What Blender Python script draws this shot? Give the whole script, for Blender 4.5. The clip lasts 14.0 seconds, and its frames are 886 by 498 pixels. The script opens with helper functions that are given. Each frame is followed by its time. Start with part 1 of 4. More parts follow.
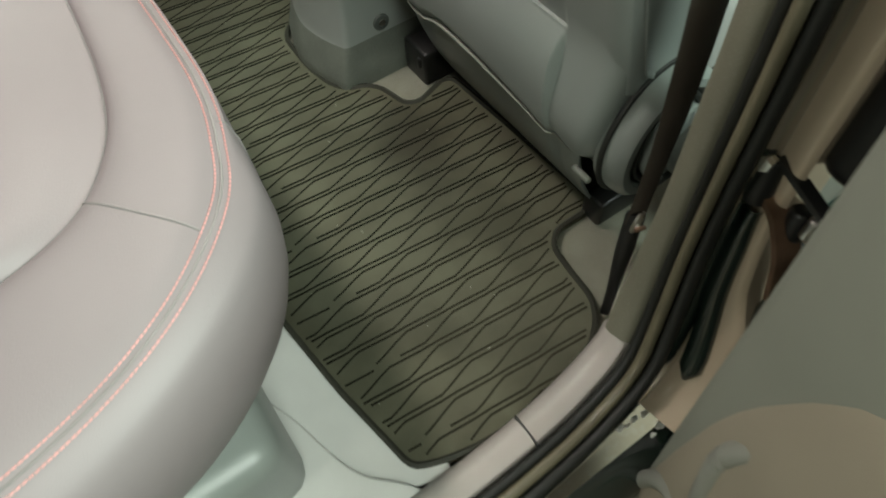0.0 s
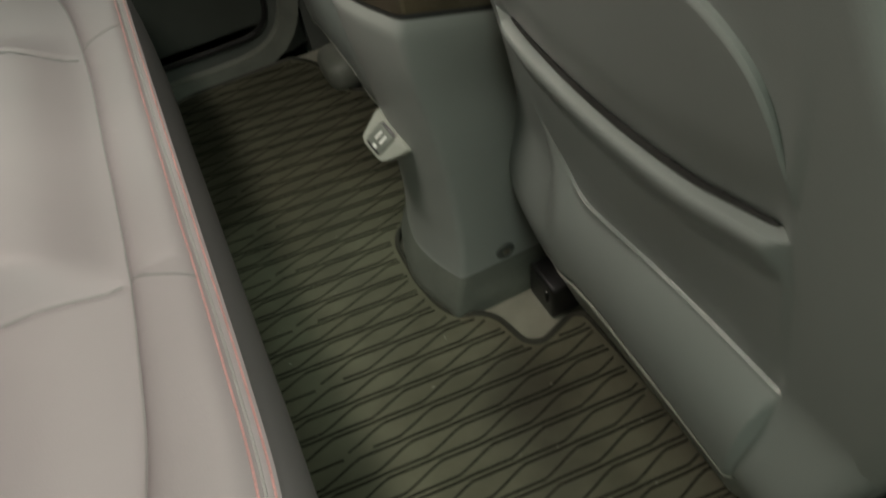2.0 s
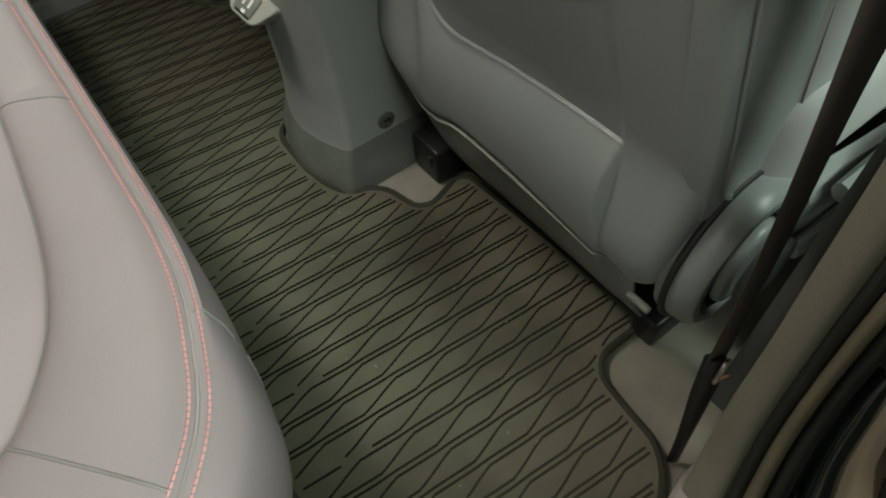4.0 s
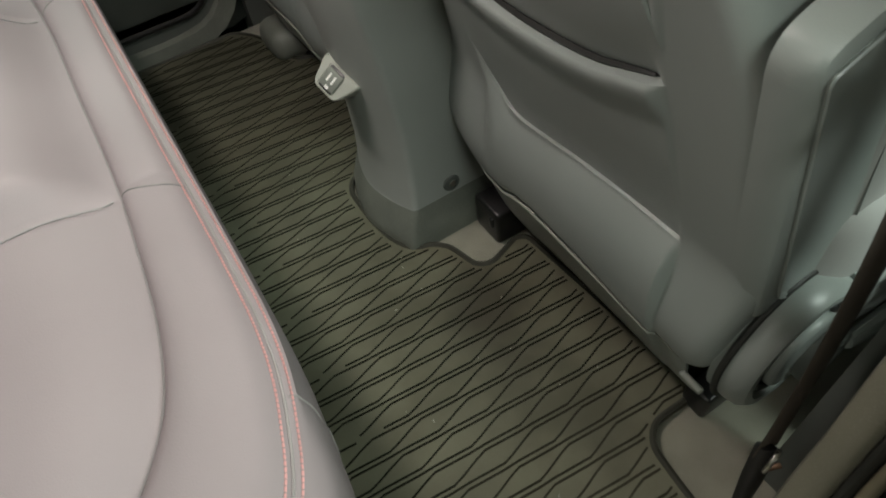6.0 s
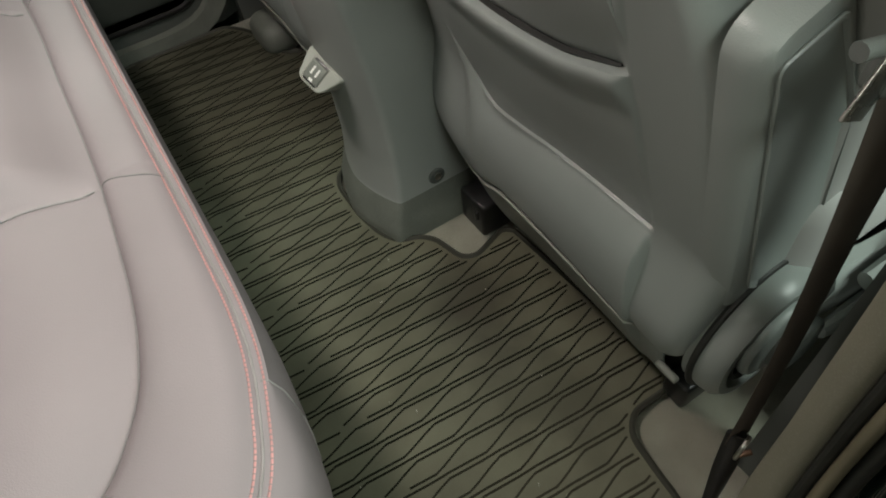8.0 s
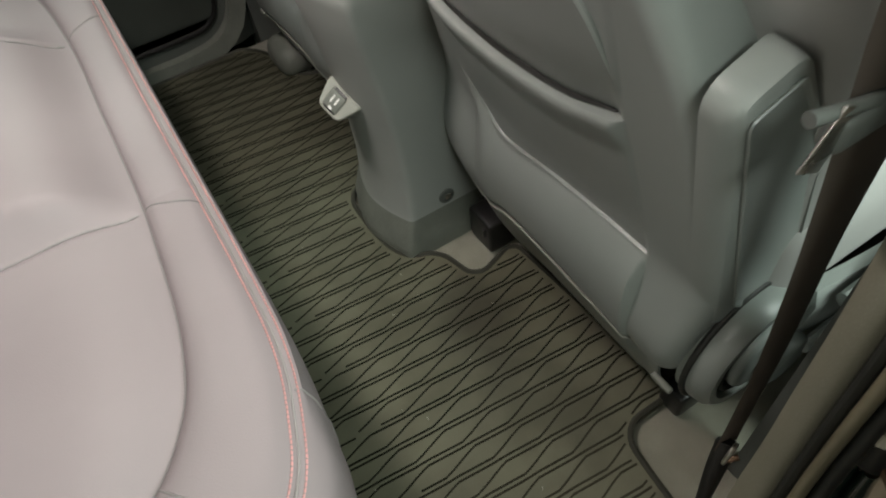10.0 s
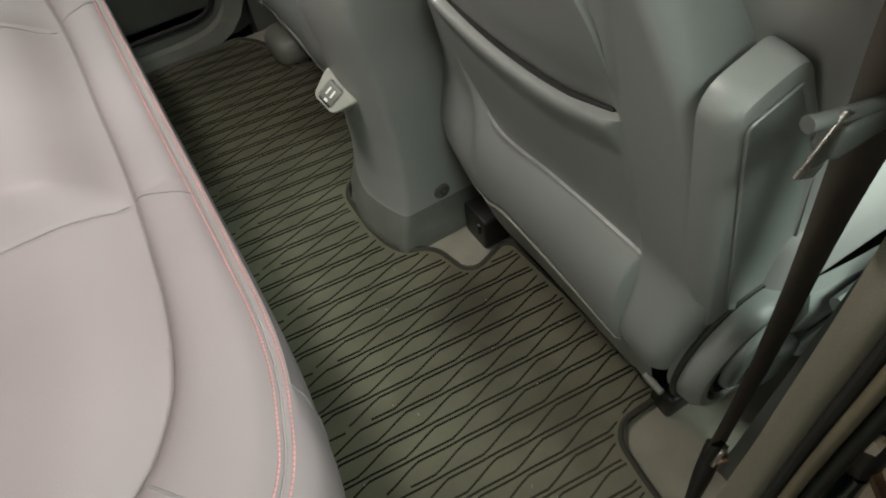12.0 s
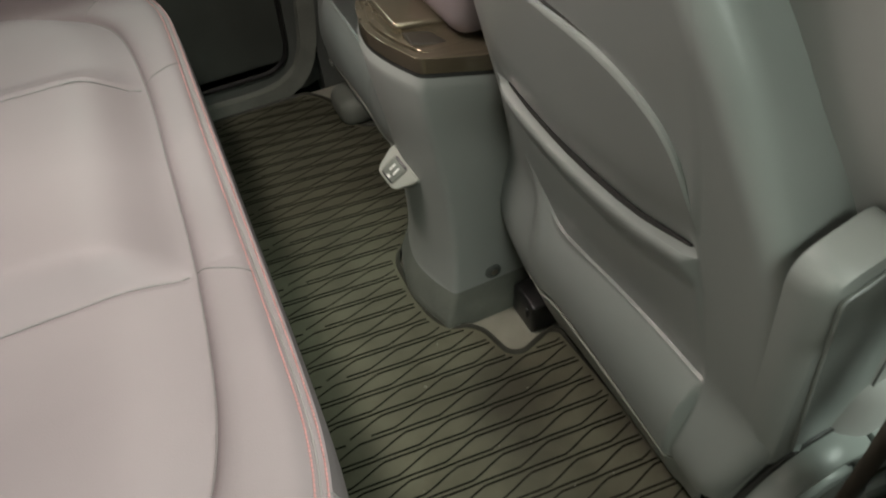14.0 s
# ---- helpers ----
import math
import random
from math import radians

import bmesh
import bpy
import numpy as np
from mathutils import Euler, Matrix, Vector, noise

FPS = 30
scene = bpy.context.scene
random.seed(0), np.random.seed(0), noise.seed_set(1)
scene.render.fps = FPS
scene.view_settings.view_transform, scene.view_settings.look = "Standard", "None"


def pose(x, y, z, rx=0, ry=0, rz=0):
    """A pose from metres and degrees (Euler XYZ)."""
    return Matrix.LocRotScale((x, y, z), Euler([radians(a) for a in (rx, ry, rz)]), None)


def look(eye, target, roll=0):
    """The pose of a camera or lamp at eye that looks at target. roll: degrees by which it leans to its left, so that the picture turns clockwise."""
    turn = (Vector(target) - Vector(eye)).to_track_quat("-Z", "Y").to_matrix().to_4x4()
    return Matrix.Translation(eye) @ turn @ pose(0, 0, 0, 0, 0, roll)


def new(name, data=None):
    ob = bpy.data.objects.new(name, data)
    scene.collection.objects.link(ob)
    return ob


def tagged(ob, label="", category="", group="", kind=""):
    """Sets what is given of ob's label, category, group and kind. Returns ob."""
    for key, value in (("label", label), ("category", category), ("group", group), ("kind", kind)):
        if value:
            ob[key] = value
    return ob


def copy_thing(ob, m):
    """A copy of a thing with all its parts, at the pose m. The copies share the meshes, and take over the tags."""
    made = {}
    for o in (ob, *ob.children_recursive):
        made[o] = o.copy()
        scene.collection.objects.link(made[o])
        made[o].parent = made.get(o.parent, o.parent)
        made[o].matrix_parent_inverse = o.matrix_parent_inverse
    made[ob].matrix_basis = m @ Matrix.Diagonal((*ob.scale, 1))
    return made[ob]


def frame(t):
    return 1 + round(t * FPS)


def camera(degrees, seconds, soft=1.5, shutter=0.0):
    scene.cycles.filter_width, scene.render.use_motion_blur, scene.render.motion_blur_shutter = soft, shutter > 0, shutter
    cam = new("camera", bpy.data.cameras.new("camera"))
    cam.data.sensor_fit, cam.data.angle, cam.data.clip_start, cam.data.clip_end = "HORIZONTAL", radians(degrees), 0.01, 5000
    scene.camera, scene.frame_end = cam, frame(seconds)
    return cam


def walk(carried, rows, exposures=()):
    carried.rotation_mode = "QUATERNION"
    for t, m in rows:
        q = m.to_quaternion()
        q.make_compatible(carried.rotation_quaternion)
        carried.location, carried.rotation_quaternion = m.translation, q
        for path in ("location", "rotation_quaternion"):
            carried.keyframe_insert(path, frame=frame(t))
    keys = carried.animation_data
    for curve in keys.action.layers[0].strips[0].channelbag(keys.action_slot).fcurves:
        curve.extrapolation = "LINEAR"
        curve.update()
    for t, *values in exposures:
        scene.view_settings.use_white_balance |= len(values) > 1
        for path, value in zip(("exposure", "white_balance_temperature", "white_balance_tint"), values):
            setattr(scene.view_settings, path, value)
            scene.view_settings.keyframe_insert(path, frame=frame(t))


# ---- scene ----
cam = camera(70.2, 14.0, soft=1.9, shutter=0.5)

PATH = [
    (0, (0.004, -0.170, 0.722), (0.537, 0.726, -0.984), -5.0),
    (0.5, (0.027, -0.097, 0.675), (0.547, 0.802, -1.034), -7.8),
    (1, (0.102, -0.033, 0.638), (0.522, 0.954, -1.05), -15.8),
    (1.5, (0.128, 0.018, 0.651), (0.507, 1.105, -0.984), -13.1),
    (2, (0.124, 0.084, 0.731), (0.519, 1.305, -0.803), -11.1),
    (2.4, (0.128, 0.101, 0.741), (0.525, 1.389, -0.736), -10.7),
    (2.5, (0.131, 0.093, 0.735), (0.525, 1.391, -0.734), -11.0),
    (2.53, (0.131, 0.092, 0.7345), (0.528, 1.387, -0.736), -10.9),
    (3, (0.132, 0.009, 0.683), (0.736, 1.099, -0.882), -6.3),
    (3.2, (0.096, -0.038, 0.664), (0.721, 0.958, -0.955), -6.5),
    (5.3, (0.05, -0.005, 0.731), (0.627, 1.074, -0.85), -9.4),
    (5.5, (0.062, 0.005, 0.74), (0.612, 1.117, -0.828), -9.2),
    (6, (0.063, -0.017, 0.741), (0.589, 1.114, -0.823), -10.0),
    (6.5, (0.075, -0.033, 0.741), (0.596, 1.086, -0.832), -9.9),
    (7, (0.08, -0.03, 0.737), (0.591, 1.08, -0.846), -10.7),
    (7.5, (0.077, -0.033, 0.739), (0.596, 1.084, -0.836), -10.1),
    (9.8, (0.065, -0.046, 0.769), (0.594, 1.084, -0.795), -9.6),
    (10, (0.06, -0.053, 0.79), (0.585, 1.092, -0.763), -9.9),
    (10.5, (0.075, -0.075, 0.811), (0.636, 1.078, -0.724), -9.4),
    (11, (0.074, -0.063, 0.796), (0.637, 1.071, -0.753), -8.2),
    (11.5, (0.066, -0.054, 0.789), (0.614, 1.065, -0.776), -7.7),
    (12, (0.064, -0.05, 0.788), (0.592, 1.075, -0.778), -8.4),
    (12.5, (0.069, -0.043, 0.792), (0.587, 1.102, -0.764), -8.1),
    (13, (0.07, -0.044, 0.791), (0.584, 1.107, -0.762), -8.1),
    (13.5, (0.075, -0.019, 0.803), (0.558, 1.175, -0.727), -7.4),
    (14, (0.07, -0.001, 0.818), (0.555, 1.266, -0.652), -6.0),
]
EXPOSURES = [(0, 0.05, 6550, -1), (0.5, -0.20, 6650, -1), (1, -0.5, 6600, -5), (1.5, -0.6, 6650, -3), (2, -0.64, 6800, -1), (2.5, -0.68, 6850, 2), (3, -0.6, 6700, -1), (5.3, -0.30, 6550, 4),
             (7.5, -0.30, 6600, 5), (10, -0.18, 6550, 6), (13, -0.18, 6600, 6), (13.5, -0.25, 6650, 6), (14, -0.29, 6700, 6)]
walk(cam, [(t, look(eye, target, roll)) for t, eye, target, roll in PATH], EXPOSURES)

# ---- world and lamps ----
world = bpy.data.worlds.new("garage_air")
scene.world = world
world.use_nodes = True
world.node_tree.nodes["Background"].inputs["Color"].default_value = (0.72, 0.88, 0.8, 1)
world.node_tree.nodes["Background"].inputs["Strength"].default_value = 0.085


def area_lamp(name, eye, target, sx, sy, watts, colour):
    d = bpy.data.lights.new(name, "AREA")
    d.shape, d.size, d.size_y, d.energy, d.color = "RECTANGLE", sx, sy, watts, colour
    ob = new(name, d)
    ob.matrix_world = look(eye, target)
    return ob


# The garage lamps are all out of view; their number and places are assumed.
area_lamp("unseen_garage_lamp", (0.20, -1.05, 2.0), (0.06, 0.3, 0.2), 1.2, 0.35, 38, (0.95, 1.0, 0.95))
area_lamp("unseen_garage_lamp", (1.0, -1.4, 1.85), (0.3, 0.4, 0.2), 1.2, 0.4, 66, (0.89, 1.0, 0.95))
area_lamp("dome_lamp", (-0.03, 0.62, 1.13), (0.06, 0.58, 0.0), 0.18, 0.10, 7.1, (1.0, 0.87, 0.84))
# Added from behind to brighten the pillar jamb and the open door.
area_lamp("unseen_garage_lamp", (-2.2, -0.60, 1.7), (0.35, -0.14, 0.1), 0.3, 1.0, 13, (1.0, 0.97, 0.88))
area_lamp("unseen_garage_lamp", (0.15, 2.4, 2.1), (0.1, 0.6, 0.1), 1.2, 0.3, 32, (0.84, 1.0, 0.92))


# ---- materials ----
def node_mat(name, base, rough=0.5, metal=0.0, vary=0.12, scale=8.0, fine=400.0, bump=0.15, bump_dist=0.0004, spec=0.5, coat=0.0,
             speckle=0.0, speckle_col=(0.5, 0.5, 0.48), sheen=0.0, voronoi=False):
    m = bpy.data.materials.new(name)
    m.use_nodes = True
    nt = m.node_tree
    n, l = nt.nodes, nt.links
    bsdf = n["Principled BSDF"]
    tc = n.new("ShaderNodeTexCoord")
    big = n.new("ShaderNodeTexNoise")
    big.inputs["Scale"].default_value = scale
    big.inputs["Detail"].default_value = 6
    l.new(tc.outputs["Object"], big.inputs["Vector"])
    ramp = n.new("ShaderNodeMapRange")
    ramp.inputs["From Min"].default_value, ramp.inputs["From Max"].default_value = 0.3, 0.7
    ramp.inputs["To Min"].default_value, ramp.inputs["To Max"].default_value = 1 - vary, 1 + vary
    l.new(big.outputs["Fac"], ramp.inputs["Value"])
    mul = n.new("ShaderNodeVectorMath")
    mul.operation = "SCALE"
    mul.inputs[0].default_value = base[:3]
    l.new(ramp.outputs["Result"], mul.inputs["Scale"])
    colour = mul.outputs["Vector"]
    if voronoi:
        fin = n.new("ShaderNodeTexVoronoi")
        fin.inputs["Scale"].default_value = fine
        height = fin.outputs["Distance"]
    else:
        fin = n.new("ShaderNodeTexNoise")
        fin.inputs["Scale"].default_value = fine
        fin.inputs["Detail"].default_value = 3
        height = fin.outputs["Fac"]
    l.new(tc.outputs["Object"], fin.inputs["Vector"])
    if speckle > 0:
        sp = n.new("ShaderNodeTexNoise")
        sp.inputs["Scale"].default_value = fine * 0.7
        sp.inputs["Detail"].default_value = 2
        l.new(tc.outputs["Object"], sp.inputs["Vector"])
        mr = n.new("ShaderNodeMapRange")
        mr.inputs["From Min"].default_value, mr.inputs["From Max"].default_value = 0.5, 0.8
        mr.inputs["To Max"].default_value = speckle
        l.new(sp.outputs["Fac"], mr.inputs["Value"])
        mix = n.new("ShaderNodeMix")
        mix.data_type = "RGBA"
        l.new(mr.outputs["Result"], mix.inputs["Factor"])
        l.new(colour, mix.inputs["A"])
        mix.inputs["B"].default_value = (*speckle_col, 1)
        colour = mix.outputs["Result"]
    l.new(colour, bsdf.inputs["Base Color"])
    rr = n.new("ShaderNodeMapRange")
    rr.inputs["To Min"].default_value, rr.inputs["To Max"].default_value = max(0.02, rough - 0.08), min(1, rough + 0.08)
    l.new(big.outputs["Fac"], rr.inputs["Value"])
    l.new(rr.outputs["Result"], bsdf.inputs["Roughness"])
    if bump > 0:
        b = n.new("ShaderNodeBump")
        b.inputs["Strength"].default_value, b.inputs["Distance"].default_value = bump, bump_dist
        l.new(height, b.inputs["Height"])
        l.new(b.outputs["Normal"], bsdf.inputs["Normal"])
    bsdf.inputs["Metallic"].default_value = metal
    bsdf.inputs["Specular IOR Level"].default_value = spec
    bsdf.inputs["Coat Weight"].default_value = coat
    bsdf.inputs["Coat Roughness"].default_value = 0.05
    bsdf.inputs["Sheen Weight"].default_value = sheen
    return m


LEATHER = node_mat("pale_leather", (0.213, 0.182, 0.187), 0.54, vary=0.05, scale=5, fine=900, bump=0.25, bump_dist=0.0003, voronoi=True, spec=0.45)
# Darker leather for the seam strips; the shade in the seams is its colour.
SEAM_SHADE = node_mat("seam_shade_leather", (0.16, 0.15, 0.148), 0.6, vary=0.1, scale=40)
CHAMPAGNE = node_mat("champagne_car_paint", (0.52, 0.43, 0.32), 0.3, metal=0.25, vary=0.06, scale=5, fine=900, bump=0.03, coat=0.6)
THREAD = node_mat("coral_thread", (0.52, 0.26, 0.25), 0.8, vary=0.15, scale=60, fine=1500, bump=0.3)
PIPING = node_mat("grey_piping", (0.20, 0.185, 0.18), 0.5, vary=0.08, scale=40)
PLASTIC = node_mat("grey_moulded_plastic", (0.235, 0.258, 0.243), 0.33, vary=0.06, scale=7, fine=1100, bump=0.3, bump_dist=0.0003, voronoi=True)
# The moulded plastic again, lightened to put the console's light into its colour.
CONSOLE_LIT = node_mat("console_lit_plastic", (0.305, 0.325, 0.305), 0.36, vary=0.06, scale=7, fine=1100, bump=0.3, bump_dist=0.0003, voronoi=True)
POD_GREY = node_mat("pale_grey_plastic", (0.32, 0.33, 0.29), 0.42, vary=0.05, scale=9, fine=1000, bump=0.2, voronoi=True)
# The bench leather again, with the front seats' brighter light put into its colour.
LIT_LEATHER = node_mat("lit_front_leather", (0.36, 0.365, 0.35), 0.5, vary=0.05, scale=5, fine=900, bump=0.25, bump_dist=0.0003, voronoi=True, spec=0.45)
PLASTIC_DARK = node_mat("dark_moulded_plastic", (0.085, 0.094, 0.086), 0.5, vary=0.08, scale=7, fine=1000, bump=0.3, voronoi=True)
# Lighter, browner copy of the door grey; light on the pocket put into it.
DOORGREY_LIT = node_mat("lit_door_plastic", (0.36, 0.325, 0.25), 0.5, vary=0.08, scale=7, fine=1000, bump=0.3, voronoi=True)
DOORGREY = node_mat("door_panel_grey", (0.27, 0.285, 0.24), 0.5, vary=0.08, scale=7, fine=1000, bump=0.3, voronoi=True)
KICK = node_mat("speckled_grey_plastic", (0.145, 0.156, 0.134), 0.5, vary=0.2, scale=18, fine=900, bump=0.3, voronoi=True, speckle=0.15)
FLOOR_TRIM = node_mat("pale_floor_plastic", (0.62, 0.62, 0.60), 0.4, vary=0.08, scale=9, fine=900, bump=0.25, voronoi=True, speckle=0.12)
# One trim plastic twice: light on sill and shade on pillar put into colour.
LIT_TRIM = node_mat("lit_trim_plastic", (0.45, 0.41, 0.385), 0.38, vary=0.08, scale=9, fine=900, bump=0.25, voronoi=True, speckle=0.12)
SHADED_TRIM = node_mat("shaded_trim_plastic", (0.185, 0.178, 0.135), 0.42, vary=0.08, scale=9, fine=900, bump=0.25, voronoi=True, speckle=0.12)
RUBBER = node_mat("dusty_mat_rubber", (0.104, 0.102, 0.069), 0.66, spec=0.3, vary=0.25, scale=9, fine=700, bump=0.35, speckle=0.10, speckle_col=(0.22, 0.21, 0.18))
RIM = node_mat("plain_mat_rubber", (0.038, 0.038, 0.029), 0.6, vary=0.2, scale=12, fine=700, bump=0.3, spec=0.25)
GROOVE = node_mat("clean_black_rubber", (0.011, 0.011, 0.008), 0.9, spec=0.05, vary=0.2, scale=20, fine=500, bump=0.2)
CARPET = node_mat("grey_floor_carpet", (0.235, 0.228, 0.180), 0.95, vary=0.2, scale=14, fine=1300, bump=0.8, bump_dist=0.001, speckle=0.2, sheen=0.3)
POCKET = node_mat("near_black_door_plastic", (0.045, 0.052, 0.046), 0.42, vary=0.12, scale=12, fine=900, bump=0.3, voronoi=True)
BLACK = node_mat("black_plastic", (0.012, 0.012, 0.012), 0.35, vary=0.15, scale=20, fine=800, bump=0.15)
SEAL = node_mat("black_seal_rubber", (0.016, 0.017, 0.015), 0.55, vary=0.2, scale=20, fine=700, bump=0.2)
SEAL_LIP = node_mat("olive_seal_rubber", (0.15, 0.135, 0.09), 0.35, vary=0.15, scale=20, fine=700, bump=0.2)
WEBBING = node_mat("brown_black_webbing", (0.075, 0.060, 0.048), 0.75, vary=0.1, scale=30, fine=1400, bump=0.6, bump_dist=0.0006)
PAINT = node_mat("dark_green_car_paint", (0.012, 0.02, 0.016), 0.16, vary=0.1, scale=4, fine=600, bump=0.02, coat=1.0)
STEEL = node_mat("bare_steel", (0.55, 0.54, 0.5), 0.28, metal=1.0, vary=0.1, scale=30, fine=400, bump=0.1)
RUSTY = node_mat("brown_hinge_steel", (0.16, 0.10, 0.065), 0.45, metal=0.6, vary=0.3, scale=40, fine=300, bump=0.4)
RECESS_SHADE = node_mat("recess_shade_brown", (0.03, 0.026, 0.02), 0.4, vary=0.1, scale=20)
BRONZE = node_mat("bronze_lacquer", (0.20, 0.17, 0.12), 0.25, metal=0.75, vary=0.08, scale=9, fine=600, bump=0.05, coat=0.4)
GRIT = node_mat("pale_grit", (0.3, 0.29, 0.25), 0.8, vary=0.2, scale=60, fine=900, bump=0.2)
WHITE = node_mat("white_print", (0.75, 0.75, 0.72), 0.5, vary=0.03, scale=30, fine=300, bump=0.05)
LINING = node_mat("headliner_cloth", (0.30, 0.295, 0.27), 0.95, vary=0.05, scale=10, fine=1200, bump=0.5)
CONCRETE = node_mat("garage_concrete", (0.30, 0.25, 0.19), 0.8, vary=0.18, scale=3, fine=120, bump=0.4, bump_dist=0.002, speckle=0.15)
WALLPAINT = node_mat("garage_wall_paint", (0.26, 0.26, 0.23), 0.8, vary=0.08, scale=1.2, fine=80, bump=0.2, bump_dist=0.001)

# brownish worn-in dust in patches over the mat
nt = RUBBER.node_tree
bsdf = nt.nodes["Principled BSDF"]
clean = bsdf.inputs["Base Color"].links[0].from_socket
tc, patches = nt.nodes.new("ShaderNodeTexCoord"), nt.nodes.new("ShaderNodeTexNoise")
patches.inputs["Scale"].default_value, patches.inputs["Detail"].default_value = 7.0, 4.0
nt.links.new(tc.outputs["Object"], patches.inputs["Vector"])
dusty = nt.nodes.new("ShaderNodeMapRange")
dusty.interpolation_type = "SMOOTHSTEP"
dusty.inputs["From Min"].default_value, dusty.inputs["From Max"].default_value = 0.42, 0.66
dusty.inputs["To Min"].default_value, dusty.inputs["To Max"].default_value = 0.0, 0.7
nt.links.new(patches.outputs["Fac"], dusty.inputs["Value"])
mix = nt.nodes.new("ShaderNodeMix")
mix.data_type = "RGBA"
mix.inputs["B"].default_value = (0.060, 0.058, 0.037, 1)
nt.links.new(dusty.outputs["Result"], mix.inputs["Factor"])
nt.links.new(clean, mix.inputs["A"])
# soft shade in front of the console's foot, painted into the mat's colour
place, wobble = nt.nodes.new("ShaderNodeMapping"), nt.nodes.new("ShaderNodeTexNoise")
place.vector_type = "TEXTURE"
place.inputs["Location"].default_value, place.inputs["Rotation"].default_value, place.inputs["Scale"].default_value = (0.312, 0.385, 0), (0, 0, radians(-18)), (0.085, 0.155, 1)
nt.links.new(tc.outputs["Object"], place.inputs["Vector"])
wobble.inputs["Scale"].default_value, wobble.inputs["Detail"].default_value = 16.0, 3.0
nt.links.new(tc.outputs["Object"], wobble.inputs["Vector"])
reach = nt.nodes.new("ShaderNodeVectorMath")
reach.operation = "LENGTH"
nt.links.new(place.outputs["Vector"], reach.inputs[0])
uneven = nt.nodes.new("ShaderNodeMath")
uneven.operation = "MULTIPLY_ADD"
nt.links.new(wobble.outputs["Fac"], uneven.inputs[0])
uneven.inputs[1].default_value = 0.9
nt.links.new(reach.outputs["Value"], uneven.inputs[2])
shade_mask = nt.nodes.new("ShaderNodeMapRange")
shade_mask.interpolation_type = "SMOOTHSTEP"
shade_mask.inputs["From Min"].default_value, shade_mask.inputs["From Max"].default_value = 0.55, 1.55
shade_mask.inputs["To Min"].default_value, shade_mask.inputs["To Max"].default_value = 0.72, 0.0
nt.links.new(uneven.outputs["Value"], shade_mask.inputs["Value"])
shade_mix = nt.nodes.new("ShaderNodeMix")
shade_mix.data_type = "RGBA"
shade_mix.inputs["B"].default_value = (0.026, 0.021, 0.013, 1)
nt.links.new(shade_mask.outputs["Result"], shade_mix.inputs["Factor"])
nt.links.new(mix.outputs["Result"], shade_mix.inputs["A"])
nt.links.new(shade_mix.outputs["Result"], bsdf.inputs["Base Color"])


# the lines turn paler, unevenly, towards the near end of the mat
gt = GROOVE.node_tree
g_bsdf = gt.nodes["Principled BSDF"]
g_clean = g_bsdf.inputs["Base Color"].links[0].from_socket
g_tc, g_noise = gt.nodes.new("ShaderNodeTexCoord"), gt.nodes.new("ShaderNodeTexNoise")
g_noise.inputs["Scale"].default_value, g_noise.inputs["Detail"].default_value = 9.0, 3.0
gt.links.new(g_tc.outputs["Object"], g_noise.inputs["Vector"])
g_place = gt.nodes.new("ShaderNodeVectorMath")
g_place.operation = "DISTANCE"
g_place.inputs[1].default_value = (0.27, 0.02, 0.0)
gt.links.new(g_tc.outputs["Object"], g_place.inputs[0])
g_sum = gt.nodes.new("ShaderNodeMath")
g_sum.operation = "MULTIPLY_ADD"
g_sum.inputs[1].default_value = 0.16
gt.links.new(g_noise.outputs["Fac"], g_sum.inputs[0])
gt.links.new(g_place.outputs["Value"], g_sum.inputs[2])
g_range = gt.nodes.new("ShaderNodeMapRange")
g_range.interpolation_type = "SMOOTHSTEP"
g_range.inputs["From Min"].default_value, g_range.inputs["From Max"].default_value = 0.12, 0.42
g_range.inputs["To Min"].default_value, g_range.inputs["To Max"].default_value = 0.95, 0.0
gt.links.new(g_sum.outputs["Value"], g_range.inputs["Value"])
g_mix = gt.nodes.new("ShaderNodeMix")
g_mix.data_type = "RGBA"
g_mix.inputs["B"].default_value = (0.046, 0.042, 0.029, 1)
gt.links.new(g_range.outputs["Result"], g_mix.inputs["Factor"])
gt.links.new(g_clean, g_mix.inputs["A"])
gt.links.new(g_mix.outputs["Result"], g_bsdf.inputs["Base Color"])


# the mat's surface tilts a little from one slanting rib to the next
def mat_math(op, a, b_):
    n_ = nt.nodes.new("ShaderNodeMath")
    n_.operation = op
    for k_, v_ in enumerate((a, b_)):
        if isinstance(v_, (int, float)):
            n_.inputs[k_].default_value = v_
        else:
            nt.links.new(v_, n_.inputs[k_])
    return n_.outputs["Value"]


xyz = nt.nodes.new("ShaderNodeSeparateXYZ")
nt.links.new(tc.outputs["Object"], xyz.inputs["Vector"])
lane = mat_math("DIVIDE", mat_math("ADD", mat_math("SUBTRACT", xyz.outputs["Y"], 0.327), mat_math("MULTIPLY", mat_math("SUBTRACT", xyz.outputs["X"], 0.10), 0.19)), 0.0352)
cell = mat_math("DIVIDE", mat_math("SUBTRACT", mat_math("SUBTRACT", xyz.outputs["X"], 0.138), mat_math("MULTIPLY", lane, 0.0423)), 0.0635)
rise = mat_math("FRACT", cell, 0.0)
tilt = nt.nodes.new("ShaderNodeBump")
tilt.inputs["Strength"].default_value, tilt.inputs["Distance"].default_value = 1.0, 0.018
nt.links.new(rise, tilt.inputs["Height"])
nt.links.new(bsdf.inputs["Normal"].links[0].from_socket, tilt.inputs["Normal"])
nt.links.new(tilt.outputs["Normal"], bsdf.inputs["Normal"])


